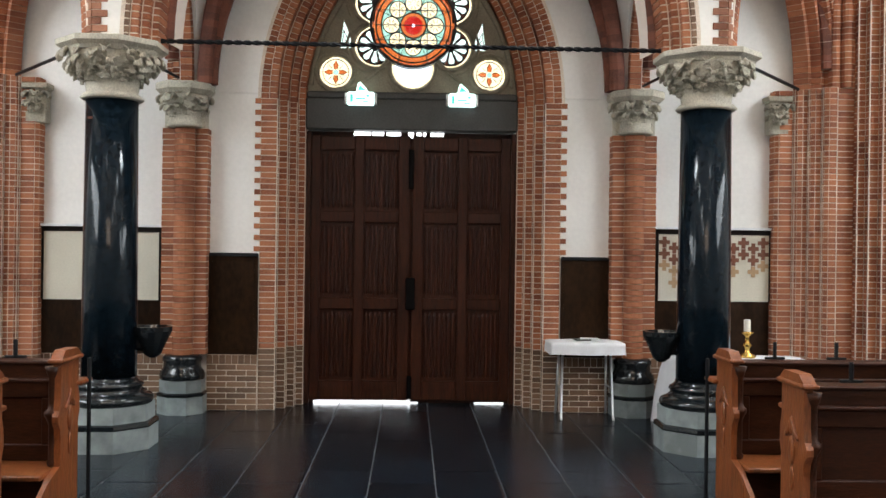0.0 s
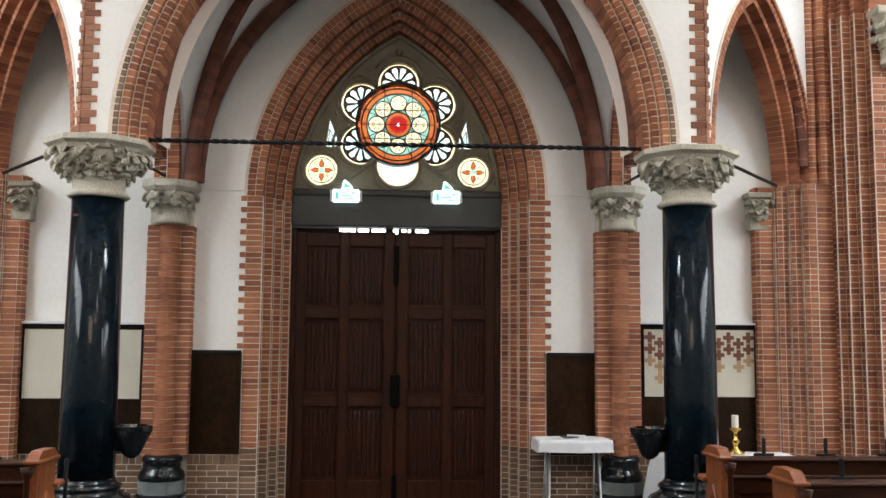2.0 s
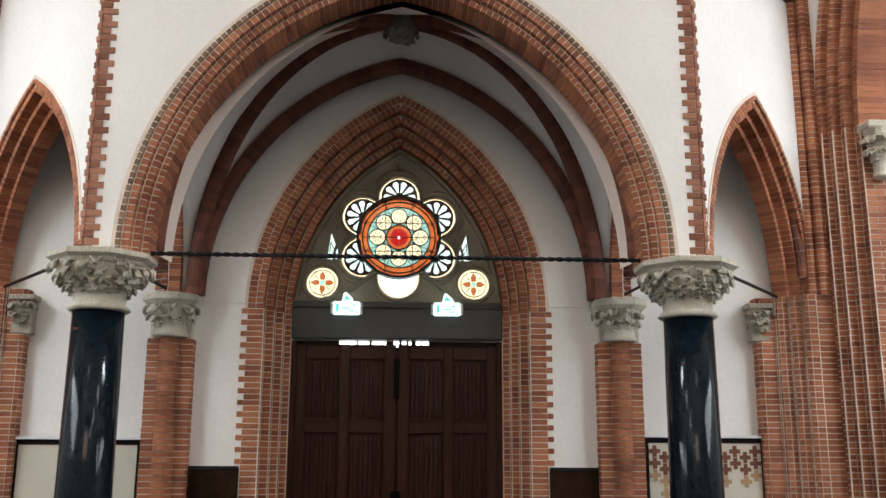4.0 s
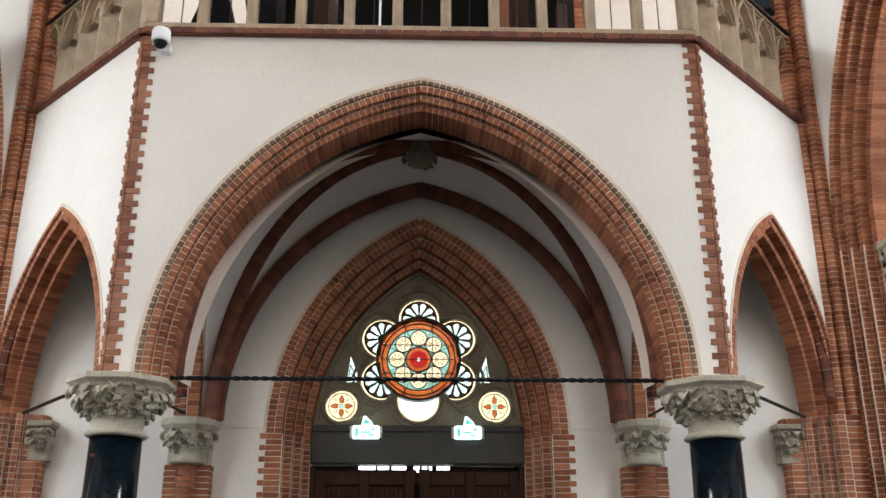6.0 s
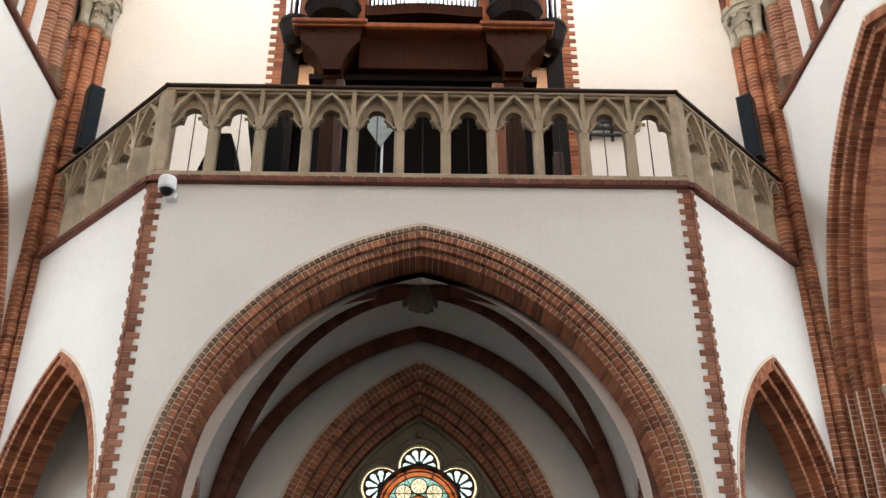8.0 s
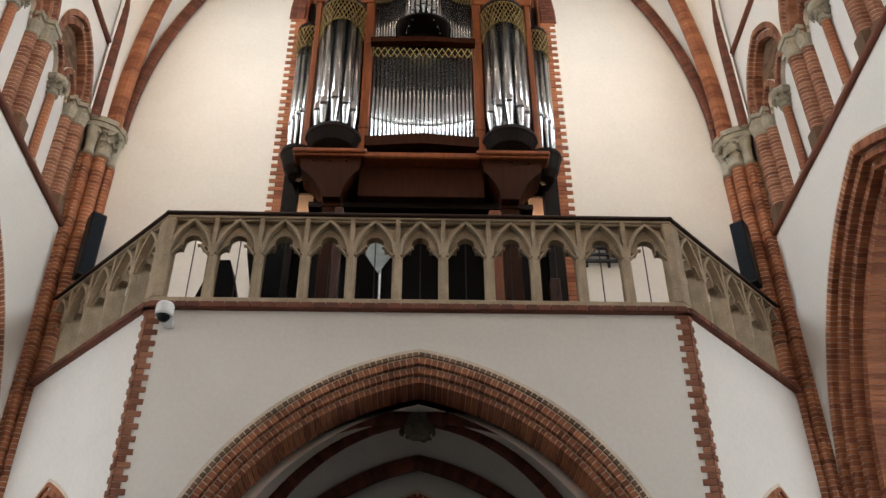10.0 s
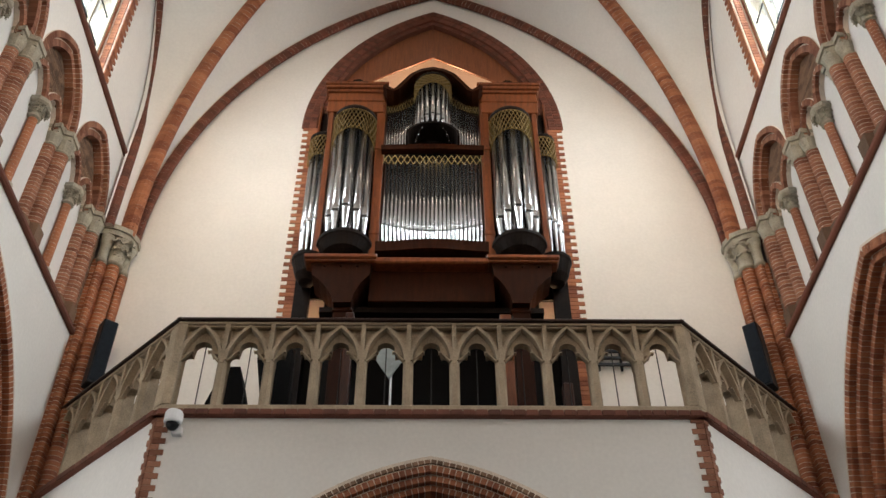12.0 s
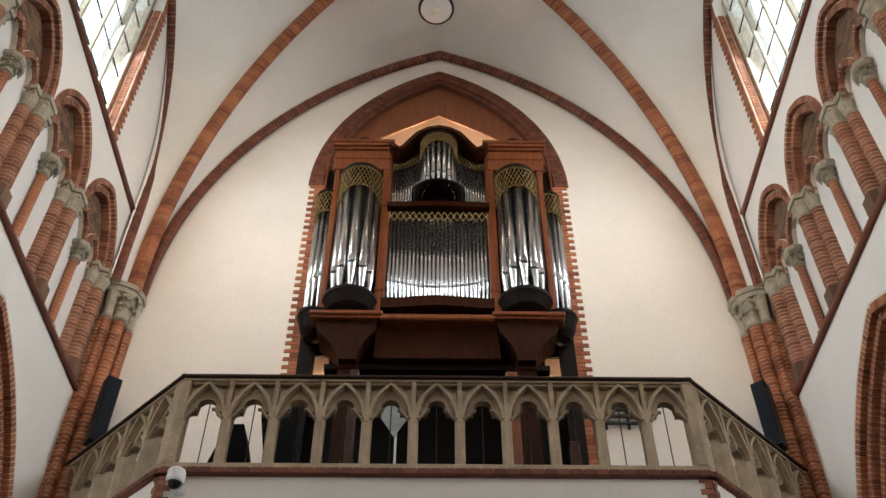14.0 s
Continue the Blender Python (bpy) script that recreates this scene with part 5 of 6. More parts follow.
# ---- nave arcade arch, strings, triforium, clerestory ----
for sx in (-1, 1):
    m = S(sx)
    arc = thing("arcade_arch", "pointed red brick arch of the nave arcade", "arch", kind="structure")
    for g, th_, a, b, n_ in ((-0.11, 0.11, -0.012, 0.15, 160), (-0.2, 0.09, 0.06, 0.22, 120), (-0.29, 0.09, 0.15, 0.32, 60), (-0.4, 0.11, 0.25, 0.62, 0)):
        bm = bmesh.new()
        arch_core(bm, arcade, g + 0.006, th_, a + 0.004, b + 0.03, m, 7.1)
        ring = part("arch_order", bm, MORTAR, arc)
        lay(ring, sorted(voussoirs(arcade, g, th_, 0.0585, a, b, m, 7.1), key=lambda q: -q.translation.y), BRICK, singles=n_)
    for z0, z1, nm in ((8.69, 8.77, "string_course"), (11.76, 11.84, "string_course")):
        bm = bmesh.new()
        box(bm, -11.9, 9.3, -0.055, 0.3, z0, z1, m, 0.02)
        tagged(part(nm, bm, BRICK_DARK), "dark moulded brick string course along the nave wall", "string course", kind="structure")
    tri_ = thing("triforium", "blind triforium of brick arches with colonnettes before white plaster", "triforium", kind="structure")
    ta = Arch(0.6, 10.5, 0.85)
    sub = Arch(0.19, 10.34, 0.33)
    bm = bmesh.new()
    CY = [8.4, 7.02, 5.64, 4.26, 2.88]
    wall(bm, [s for cy in CY[::-1] for s in arch_spans(cy - 0.69, cy + 0.69, 10.5, 11.78, ta, cy)] + [(9.09, 9.3, 10.5, 10.5, 11.78, 11.78)], 0.0, 0.3, m)
    part("spandrel_wall", bm, PLASTER, tri_)
    for i, cy in enumerate(CY):
        bm = bmesh.new()
        arch_core(bm, ta, -0.01, 0.07, -0.015, 0.1, m, cy)
        arch_core(bm, ta, -0.105, 0.08, 0.036, 0.2, m, cy)
        ring = part("arch_order", bm, MORTAR, tri_)
        lay(ring, voussoirs(ta, -0.01, 0.088, 0.06, -0.022, 0.12, m, cy) + voussoirs(ta, -0.11, 0.09, 0.06, 0.03, 0.2, m, cy), BRICK_PINK, singles=40 if i < 3 else 0)
        # tympanum over two small arches
        bm = bmesh.new()
        spans = []
        for c2 in (-0.255, 0.255):
            spans += arch_spans(c2 - 0.255, c2 + 0.255, 10.34, 10.68, sub, c2, 6)
        xs = [-0.51 + 1.02 * j / 12 for j in range(13)]
        spans += [(a, b, 10.68, 10.68, max(10.69, ta.top(a) - 0.05), max(10.69, ta.top(b) - 0.05)) for a, b in zip(xs, xs[1:])]
        wall(bm, spans, 0.14, 0.28, m @ Matrix.Translation((cy, 0, 0)))
        tym = part("tympanum", bm, MORTAR, tri_)
        pcs = []
        for r in range(20):
            z = 10.37 + 0.046 * r
            half = min(0.51, max((x for x in np.linspace(0, 0.52, 27) if ta.top(x) - 0.06 > z), default=0))
            if half < 0.05:
                continue
            k = max(1, round(2 * half / 0.11))
            for j in range(k):
                u = -half + 2 * half * (j + 0.5) / k
                if z < 10.7 and z < sub.top(abs(u) - 0.255) + 0.04 and abs(abs(u) - 0.255) < 0.19:
                    continue
                pcs.append(m @ brick_m(cy + u, 0.139, z, 2 * half / k - 0.007, 0.012, 0.039))
        lay(tym, pcs, BRICK_BROWN, singles=60 if i < 3 else 0)
        for c2 in (-0.255, 0.255):
            bm = bmesh.new()
            arch_core(bm, sub, 0.006, 0.06, 0.1, 0.2, m, cy + c2, 12)
            small = part("small_arch", bm, MORTAR, tym)
            lay(small, voussoirs(sub, 0.0, 0.08, 0.05, 0.09, 0.21, m, cy + c2), BRICK_PINK, singles=0)
        # colonnette with capital
        mc = m @ Matrix.Translation((cy, 0.15, 0))
        col = part("colonnette", lathe(bmesh.new(), [(0.06, 8.98), (0.056, 9.02), (0.056, 10.06)], 14, mc), BRICK, tri_, "slim red brick colonnette", smooth=True)
        bm = bmesh.new()
        for k in range(17):
            lathe(bm, [(0.0565, 9.06 + 0.06 * k), (0.0572, 9.063 + 0.06 * k), (0.0565, 9.066 + 0.06 * k)], 10, mc)
        part("shaft_joint", bm, MORTAR, col)
        bm = bmesh.new()
        lathe(bm, [(0.06, 10.03), (0.082, 10.045), (0.082, 10.065), (0.062, 10.085), (0.07, 10.15), (0.1, 10.23), (0.1, 10.24)], 14, mc)
        lathe(bm, [(0.12, 10.235), (0.145, 10.26), (0.145, 10.315), (0.13, 10.33)], 8, mc, turn=math.pi / 8)
        s2 = bmesh.new()
        leaves(s2, 0.085, 10.18, 0.042, 8, 41)
        merge(bm, s2, mc)
        part("capital", bm, GREY_STONE, col, "stone leaf capital")
        part("base", lathe(bmesh.new(), [(0.12, 8.76), (0.12, 8.86), (0.1, 8.88), (0.1, 8.92), (0.085, 8.95), (0.09, 8.98), (0.06, 9.0)], 12, mc), PALE_STONE, col)
    for i in range(len(CY) + 1):
        py = 9.09 - 1.38 * i
        mp = m @ Matrix.Translation((py, 0, 0))
        path = [(-0.23, 0.3)] + arc_path(-0.155, 0.15, 0.07, 180, 330, 5) + arc_path(0, 0.06, 0.085, 195, 345, 6) + arc_path(0.155, 0.15, 0.07, 210, 360, 5) + [(0.23, 0.3)]
        pier = part("pier", prism(bmesh.new(), inset(path, 0.004), 8.78, 10.2, mp), MORTAR, tri_)
        lay_courses(pier, path, 8.98, 10.18, BRICK_PINK, mp)
        bm = bmesh.new()
        for c2, v2, r2 in ((0, 0.07, 0.09), (-0.155, 0.15, 0.07), (0.155, 0.15, 0.07)):
            lathe(bm, [(r2, 10.16), (r2 + 0.015, 10.175), (r2 + 0.005, 10.2), (r2 + 0.03, 10.32), (r2 + 0.035, 10.36)], 12, mp @ Matrix.Translation((c2, v2, 0)))
        for e, z0, z1 in ((0.0, 10.36, 10.42), (0.022, 10.42, 10.49)):
            prism(bm, [(-0.245 - e, 0.3), (-0.245 - e, 0.07 - e), (-0.13 - e, 0.07 - e), (-0.09 - e, -0.035 - e), (0.09 + e, -0.035 - e), (0.13 + e, 0.07 - e), (0.245 + e, 0.07 - e), (0.245 + e, 0.3)], z0, z1, mp)
        part("capital", bm, GREY_STONE, pier, "moulded stone capital")
        part("plinth", prism(bmesh.new(), [(-0.25, 0.3), (-0.25, 0.07), (-0.11, 0.05), (-0.09, -0.04), (0.09, -0.04), (0.11, 0.05), (0.25, 0.07), (0.25, 0.3)], 8.78, 8.98, mp), BRICK_BROWN, pier)
    pier = part("end_pier", box(bmesh.new(), 9.1, 9.3, 0.03, 0.3, 8.78, 10.36, m), MORTAR, tri_)
    lay(pier, [m @ brick_m(9.19, 0.03, 8.81 + 0.06 * k, 0.2, 0.014, 0.053) for k in range(26)], BRICK_BROWN, singles=26)
    part("capital", box(bmesh.new(), 9.1, 9.32, -0.03, 0.3, 10.36, 10.49, m, 0.015), GREY_STONE, pier)
    # clerestory windows
    for cy in BAYS[:2]:
        wy = cy - 0.31
        win = thing("window_1" if sx < 0 else "window_2", "tall leaded clerestory window in a brick frame", "window", kind="structure")
        lp = [(wy - 1.0, 11.9)] + [(wy + x, z) for x, z in clere.points(12)] + [(wy + 1.0, 11.9)]
        pn = sheet([lp], 0.2, 0.205)
        for v in pn.verts:
            v.co = m @ v.co
        g = part("pane", pn, G_CLEAR, win)
        g.visible_shadow = False
        bm = bmesh.new()
        for x in (-0.97, -0.52, -0.03, 0.46, 0.91):
            box(bm, wy + x, wy + x + 0.045, 0.14, 0.22, 11.9, clere.top(max(-0.98, min(0.98, x + 0.03))), m)
        part("mullion", bm, PALE_STONE, win)
        bm = bmesh.new()
        for j in range(1, 7):
            z = 11.75 + 0.66 * j
            for x in (-0.71, -0.24, 0.24, 0.71):
                sweep(bm, [m @ Vector((wy + x - 0.22, 0.185, z)), m @ Vector((wy + x + 0.22, 0.185, z))], ring_section(0.012, 5), (0, 0, 1))
        part("saddle_bar", bm, IRON, win)
        fr = part("brick_frame", box(bmesh.new(), wy + 0.985, wy + 1.01, -0.018, 0.4, 11.84, 15.0, m), MORTAR, win)
        pcs = []
        for j in range(48):
            z = 11.84 + 0.066 * (j + 0.5)
            pcs.append(m @ brick_m(wy + 1.05 + (0.03 if j % 2 else 0), -0.01, z, 0.12 + (0.06 if j % 2 else 0), 0.05, 0.058))
            pcs.append(m @ brick_m(wy + 0.985, 0.05, z, 0.03, 0.09, 0.058))
            pcs.append(m @ brick_m(wy + 0.965, 0.16, z, 0.05, 0.07, 0.058))
        pcs += voussoirs(clere, 0.0, 0.12, 0.066, -0.035, 0.06, m, wy)
        lay(fr, pcs, BRICK, singles=60)

# ---- nave vault ----
nv = thing("nave_vault", "cream plastered nave vault with red brick ribs", "vault", kind="structure")
SZ = 10.42
crownN = (0, 7.0, 16.75)
warch = Arch(4.15, SZ, 6.35)


def stilted(where):
    """Half of the side arch on straight legs that rise from the capital."""
    return [Vector(where(-2.08, SZ + (12.4 - SZ) * i / 6)) for i in range(6)] + arch_curve(sarch, 22, where)


sarch = Arch(2.08, 12.4, 3.5)
for sx in (-1, 1):
    d1 = rib_curve((sx * 4.19, 9.44, SZ), crownN, (2.0, 2.12), 28)
    d2 = rib_curve((sx * 4.12, 4.62, SZ), crownN, (2.0, 2.12), 28)
    W = arch_curve(warch, 28, lambda x, z: (-sx * x if sx > 0 else x, WY - 0.02, z))
    E = arch_curve(warch, 28, lambda x, z: (-sx * x if sx > 0 else x, 4.4, z))
    S1 = stilted(lambda x, z: (sx * 4.36, 7.0 - x, z))
    S0 = stilted(lambda x, z: (sx * 4.36, 7.0 + x, z))
    cell(nv, d1, W)
    cell(nv, d2, E)
    cell(nv, d1, S1)
    cell(nv, d2, S0)
    rib(nv, d1, 0.19, 0.19, BRICK, 110)
    rib(nv, d2, 0.17, 0.17, BRICK, 0)
    rib(nv, arch_curve(Arch(4.15, SZ, 6.3), 28, lambda x, z: (-sx * x if sx > 0 else x, WY - 0.06, z)), 0.12, 0.14, BRICK_DARK, 60)
    rib(nv, arch_curve(warch, 28, lambda x, z: (-sx * x if sx > 0 else x, 4.62, z)), 0.3, 0.2, BRICK, 0)
    rib(nv, stilted(lambda x, z: (sx * 4.36, 7.12 - x, z)), 0.14, 0.13, BRICK_DARK, 40, Vector((-sx * 0.75, -0.5, -0.4)))

# ---- organ niche ----
nb_ = thing("organ_niche", "arched niche lined with reddish boards, lit warm from within", "niche", kind="structure")
part("back_wall", box(bmesh.new(), -2.3, 2.3, WY + T + 0.02, WY + T + 0.12, 6.5, 17), PLASTER, nb_)
for g, th_, a, b, n_ in ((-0.05, 0.11, -0.02, 0.14, 130), (0.06, 0.1, -0.024, 0.1, 130), (-0.13, 0.08, 0.02, 0.4, 0)):
    bm = bmesh.new()
    arch_core(bm, niche, g - 0.004, th_, a + 0.005, b, Matrix.Translation((0, WY, 0)))
    r = part("arch_order", bm, BRICK_DARK, nb_)
    lay(r, voussoirs(niche, g, th_, 0.066, a, b, Matrix.Translation((0, WY, 0))), BRICK_DARK, singles=n_)
for sx in (-1, 1):
    core = part("niche_jamb", box(bmesh.new(), *sorted((sx * 1.78, sx * 1.862)), WY - 0.004, WY + T, 6.6, 13.0), BRICK_DARK, nb_)
    q = []
    for k in range(96):
        z = 6.62 + 0.0665 * (k + 0.5)
        if z < 13.0:
            w = 0.23 if k % 2 else 0.15
            q.append(brick_m(sx * (1.82 + w / 2 - 0.04), WY, z, w, 0.03, 0.06))
    lay(core, q, BRICK, singles=100)
# boarding that fills the head of the niche, gabled below
brd = thing("niche_boarding", "vertical reddish boards closing the head of the organ niche", "boarding")
for k in range(38):
    x0 = -1.75 + 3.5 * k / 38
    x1 = x0 + 3.5 / 38 + 0.004
    xm = (x0 + x1) / 2
    low = 15.03 - 0.65 * abs(xm)
    hi = [niche.top(x) - 0.06 for x in (x0, x1)]
    bm = bmesh.new()
    wall(bm, [(x0, x1, 15.03 - 0.65 * abs(x0), 15.03 - 0.65 * abs(x1), max(hi[0], low + 0.05), max(hi[1], low + 0.05))], 9.76 + 0.003 * (k % 2), 9.79 + 0.003 * (k % 2))
    part("board", bm, CEILWOOD, brd)
nl = bpy.data.lights.new("organ_loft_light", "POINT")
nl.energy, nl.color, nl.shadow_soft_size = 95, (1.0, 0.62, 0.36), 0.15
new("organ_loft_light", nl).location = (0, 10.14, 14.55)
for sx in (-1, 1):
    l2 = bpy.data.lights.new("organ_loft_light", "POINT")
    l2.energy, l2.color, l2.shadow_soft_size = 30, (1.0, 0.6, 0.34), 0.1
    new("organ_loft_light", l2).location = (sx * 1.55, 10.2, 9.4)

# ---- organ ----
org = thing("pipe_organ", "reddish wooden pipe organ with tin pipes and gilded lattice", "organ", (0, 9.25, 6.6))
OZ = -6.6


def obox(name, x0, x1, y0, y1, z0, z1, mat=ORGANWOOD, bevel=0.01, parent=None):
    return part(name, box(bmesh.new(), x0, x1, y0, y1, z0 + OZ, z1 + OZ, bevel=bevel), mat, parent or org)


PIPES = {}


def pipe(x, y, z0, zm, z1, r, parent):
    """A flue pipe: conical foot, mouth, body."""
    key = (round(zm - z0, 3), round(z1 - zm, 3), r)
    if key not in PIPES:
        bm = bmesh.new()
        f, b = zm - z0, z1 - zm
        lathe(bm, [(r * 0.22, 0), (r * 0.3, 0.02), (r * 0.98, f - 0.01), (r, f), (r, f + b), (r * 0.85, f + b)], 12)
        me = bpy.data.meshes.new("pipe")
        bmesh.ops.recalc_face_normals(bm, faces=bm.faces[:])
        bm.to_mesh(me)
        bm.free()
        me.polygons.foreach_set("use_smooth", [True] * len(me.polygons))
        me.materials.append(PIPE)
        bm = bmesh.new()
        box(bm, -r * 0.62, r * 0.62, -r * 1.0, -r * 0.7, f + 0.004, f + r * 0.55)
        mm = bpy.data.meshes.new("mouth")
        bm.to_mesh(mm)
        bm.free()
        mm.materials.append(PIPE_DARK)
        bm = bmesh.new()
        prism(bm, [(-r * 0.66, 0), (r * 0.66, 0), (r * 0.45, r * 1.5), (0, r * 2.0), (-r * 0.45, r * 1.5)], 0, 0.006)
        ml = bpy.data.meshes.new("upper_lip")
        mt = pose(0, -r * 1.02, f + r * 0.55, 90, 0, 0)
        for v in bm.verts:
            v.co = mt @ v.co
        bm.to_mesh(ml)
        bm.free()
        ml.materials.append(PIPE)
        PIPES[key] = (me, mm, ml)
    me, mm, ml = PIPES[key]
    ob = put("pipe", me, Matrix.Translation((x, y, z0 + OZ)), parent)
    put("mouth", mm, Matrix(), ob)
    put("upper_lip", ml, Matrix(), ob)


def lattice(parent, cx, cy, r, z0, z1, a0, a1, n, th=0.008, droop=0.0):
    """Gilded criss-cross carving on a round front; its lower edge hangs lower at the ends by droop."""
    bm = bmesh.new()
    mid = (a0 + a1) / 2
    for k in range(-3, n + 3):
        for s in (-1, 1):
            pts = []
            for j in range(9):
                u = (k + s * (j / 8 - 0.5) * 3) / n
                if 0 <= u <= 1:
                    a = radians(a0 + (a1 - a0) * u)
                    zl = z0 - droop * (2 * u - 1) ** 2
                    pts.append((cx + r * math.cos(a), cy + r * math.sin(a), zl + (z1 - zl) * j / 8 + OZ))
            if len(pts) > 1:
                sweep(bm, pts, [(-th / 2, -0.005), (th / 2, -0.005), (th / 2, 0.012), (-th / 2, 0.012)], lambda p: Vector((p.x - cx, p.y - cy, 0)))
    edge = [radians(a0 + (a1 - a0) * i / 16) for i in range(17)]
    for low in (True, False):
        sweep(bm, [(cx + r * math.cos(a), cy + r * math.sin(a), (z0 - droop * (2 * i / 16 - 1) ** 2 if low else z1) + OZ) for i, a in enumerate(edge)], ring_section(th * 0.9, 5), (0, 0, 1))
    part("gilded_lattice", bm, GOLD, parent, "gilded criss-cross carving")


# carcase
# near-black board, colour standing in for the shade behind the pipes
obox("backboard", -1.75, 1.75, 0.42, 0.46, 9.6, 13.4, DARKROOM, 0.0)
# black front: the shade of the recess is put into its colour
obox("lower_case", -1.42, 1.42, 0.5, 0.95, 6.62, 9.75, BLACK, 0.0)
for sx in (-1, 1):
    # legs and corbels take the copy with the shade painted in
    leg = obox("leg", *sorted((sx * 1.0, sx * 1.22)), -0.05, 0.2, 6.62, 9.1, ORGANSHADE)
    obox("leg_band", *sorted((sx * 0.98, sx * 1.24)), -0.07, 0.22, 8.86, 8.91, ORGANSHADE, parent=leg)
    obox("leg_band", *sorted((sx * 0.98, sx * 1.24)), -0.07, 0.22, 9.0, 9.04, ORGANSHADE, parent=leg)
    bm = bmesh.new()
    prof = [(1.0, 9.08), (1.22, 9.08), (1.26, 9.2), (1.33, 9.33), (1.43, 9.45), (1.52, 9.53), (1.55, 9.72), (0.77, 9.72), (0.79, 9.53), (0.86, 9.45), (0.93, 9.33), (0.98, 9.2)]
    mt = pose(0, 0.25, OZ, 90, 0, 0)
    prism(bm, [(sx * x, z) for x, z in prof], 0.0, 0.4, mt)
    part("corbel", bm, ORGANSHADE, org)
    obox("corbel_cap", *sorted((sx * 0.72, sx * 1.62)), -0.2, 0.3, 9.72, 9.76, bevel=0.01)
    obox("corbel_cap", *sorted((sx * 0.7, sx * 1.64)), -0.23, 0.3, 9.76, 9.83, bevel=0.015)
    # black sheets added at the sides to keep the recess dark
    obox("lower_shade", *sorted((sx * 1.42, sx * 1.72)), 0.5, 0.9, 6.62, 8.8, BLACK, 0.0)
    obox("side_panel", *sorted((sx * 1.6, sx * 1.8)), 0.3, 0.42, 6.62, 9.85, DARKROOM, 0.0)
    for j in range(3):
        bm = bmesh.new()
        bmesh.ops.create_icosphere(bm, subdivisions=1, radius=0.022)
        part("knob", bm, ORGANSHADE, org).matrix_basis = pose(sx * (0.95 + 0.21 * j), -0.16, 9.67 + OZ)
    # round pods and towers; the pods' near-black colour includes their shade
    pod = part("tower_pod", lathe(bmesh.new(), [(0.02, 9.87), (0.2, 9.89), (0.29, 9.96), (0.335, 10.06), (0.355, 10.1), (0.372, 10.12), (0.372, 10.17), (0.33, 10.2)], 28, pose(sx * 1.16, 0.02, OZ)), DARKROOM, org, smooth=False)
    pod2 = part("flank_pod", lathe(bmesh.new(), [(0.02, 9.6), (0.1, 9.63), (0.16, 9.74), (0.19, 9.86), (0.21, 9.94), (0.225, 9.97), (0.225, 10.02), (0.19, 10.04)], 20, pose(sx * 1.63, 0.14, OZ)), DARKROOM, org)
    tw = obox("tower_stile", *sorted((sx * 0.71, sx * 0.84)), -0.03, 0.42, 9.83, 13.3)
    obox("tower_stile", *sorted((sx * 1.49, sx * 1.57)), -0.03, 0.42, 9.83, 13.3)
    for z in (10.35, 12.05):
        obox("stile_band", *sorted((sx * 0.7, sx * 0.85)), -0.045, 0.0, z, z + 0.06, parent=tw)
    # tower recess, its shade painted in the near-black board
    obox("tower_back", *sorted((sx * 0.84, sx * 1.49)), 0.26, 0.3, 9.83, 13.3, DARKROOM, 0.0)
    obox("entablature", *sorted((sx * 0.74, sx * 1.6)), -0.05, 0.42, 12.88, 13.33)
    for d, z0, z1 in ((0.02, 13.12, 13.16), (0.04, 13.33, 13.38), (0.08, 13.38, 13.44), (0.1, 13.44, 13.5)):
        obox("cornice", *sorted((sx * (0.74 - d * 0.6), sx * (1.6 + d * 0.6))), -0.05 - d, 0.4, z0, z1, bevel=0.012)
    bm = bmesh.new()
    for j in range(9):
        a = math.pi * (j + 0.5) / 9
        sweep(bm, [(sx * 1.17, -0.06, 13.52 + OZ), (sx * 1.17 + 0.1 * math.cos(a), -0.06, 13.52 + OZ + 0.13 * math.sin(a))], ring_section(0.018, 5), (0, -1, 0))
    prism(bm, [(sx * 1.17 + x, z) for x, z in ((-0.42, 0), (0.42, 0), (0.36, 0.03), (0.16, 0.06), (-0.16, 0.06), (-0.36, 0.03))], 0, 0.06, pose(0, -0.04, 13.5 + OZ, 90, 0, 0))
    part("finial", bm, DARKROOM, org, "dark carved shell finial")
    for j in range(5):
        a = radians(200 + 140 * j / 4)
        pipe(sx * 1.16 + 0.25 * math.cos(a), 0.05 + 0.25 * math.sin(a), 10.18, 10.6 + (0.06 if j == 2 else 0), 12.5, 0.069, pod)
    for j in range(4):
        a = radians(222 + 96 * j / 3)
        pipe(sx * 1.16 + 0.19 * math.cos(a), 0.12 + 0.19 * math.sin(a), 10.18, 10.72, 12.5, 0.05, pod)
    lattice(pod, sx * 1.16, 0.05, 0.322, 12.26, 12.68, 190, 350, 15, droop=0.22)
    part("tower_crown", lathe(bmesh.new(), [(0.29, 12.68), (0.322, 12.69), (0.335, 12.72), (0.325, 12.77), (0.29, 12.82), (0.2, 12.88)], 24, pose(sx * 1.16, 0.05, OZ)), DARKROOM, org)
    for j in range(4):
        a = radians((195 if sx < 0 else 255) + 90 * j / 3)
        pipe(sx * 1.63 + 0.14 * math.cos(a), 0.16 + 0.14 * math.sin(a), 10.02, 10.5 + 0.05 * (j if sx < 0 else 3 - j), 12.1, 0.037, pod2)
    lattice(pod2, sx * 1.63, 0.16, 0.19, 11.95, 12.36, 185, 355, 10, droop=0.1)
    part("flank_crown", lathe(bmesh.new(), [(0.17, 12.36), (0.2, 12.38), (0.2, 12.43), (0.16, 12.48), (0.1, 12.5)], 16, pose(sx * 1.63, 0.16, OZ)), DARKROOM, org)
    obox("flank_stile", *sorted((sx * 1.745, sx * 1.785)), 0.36, 0.75, 6.62, 13.6)
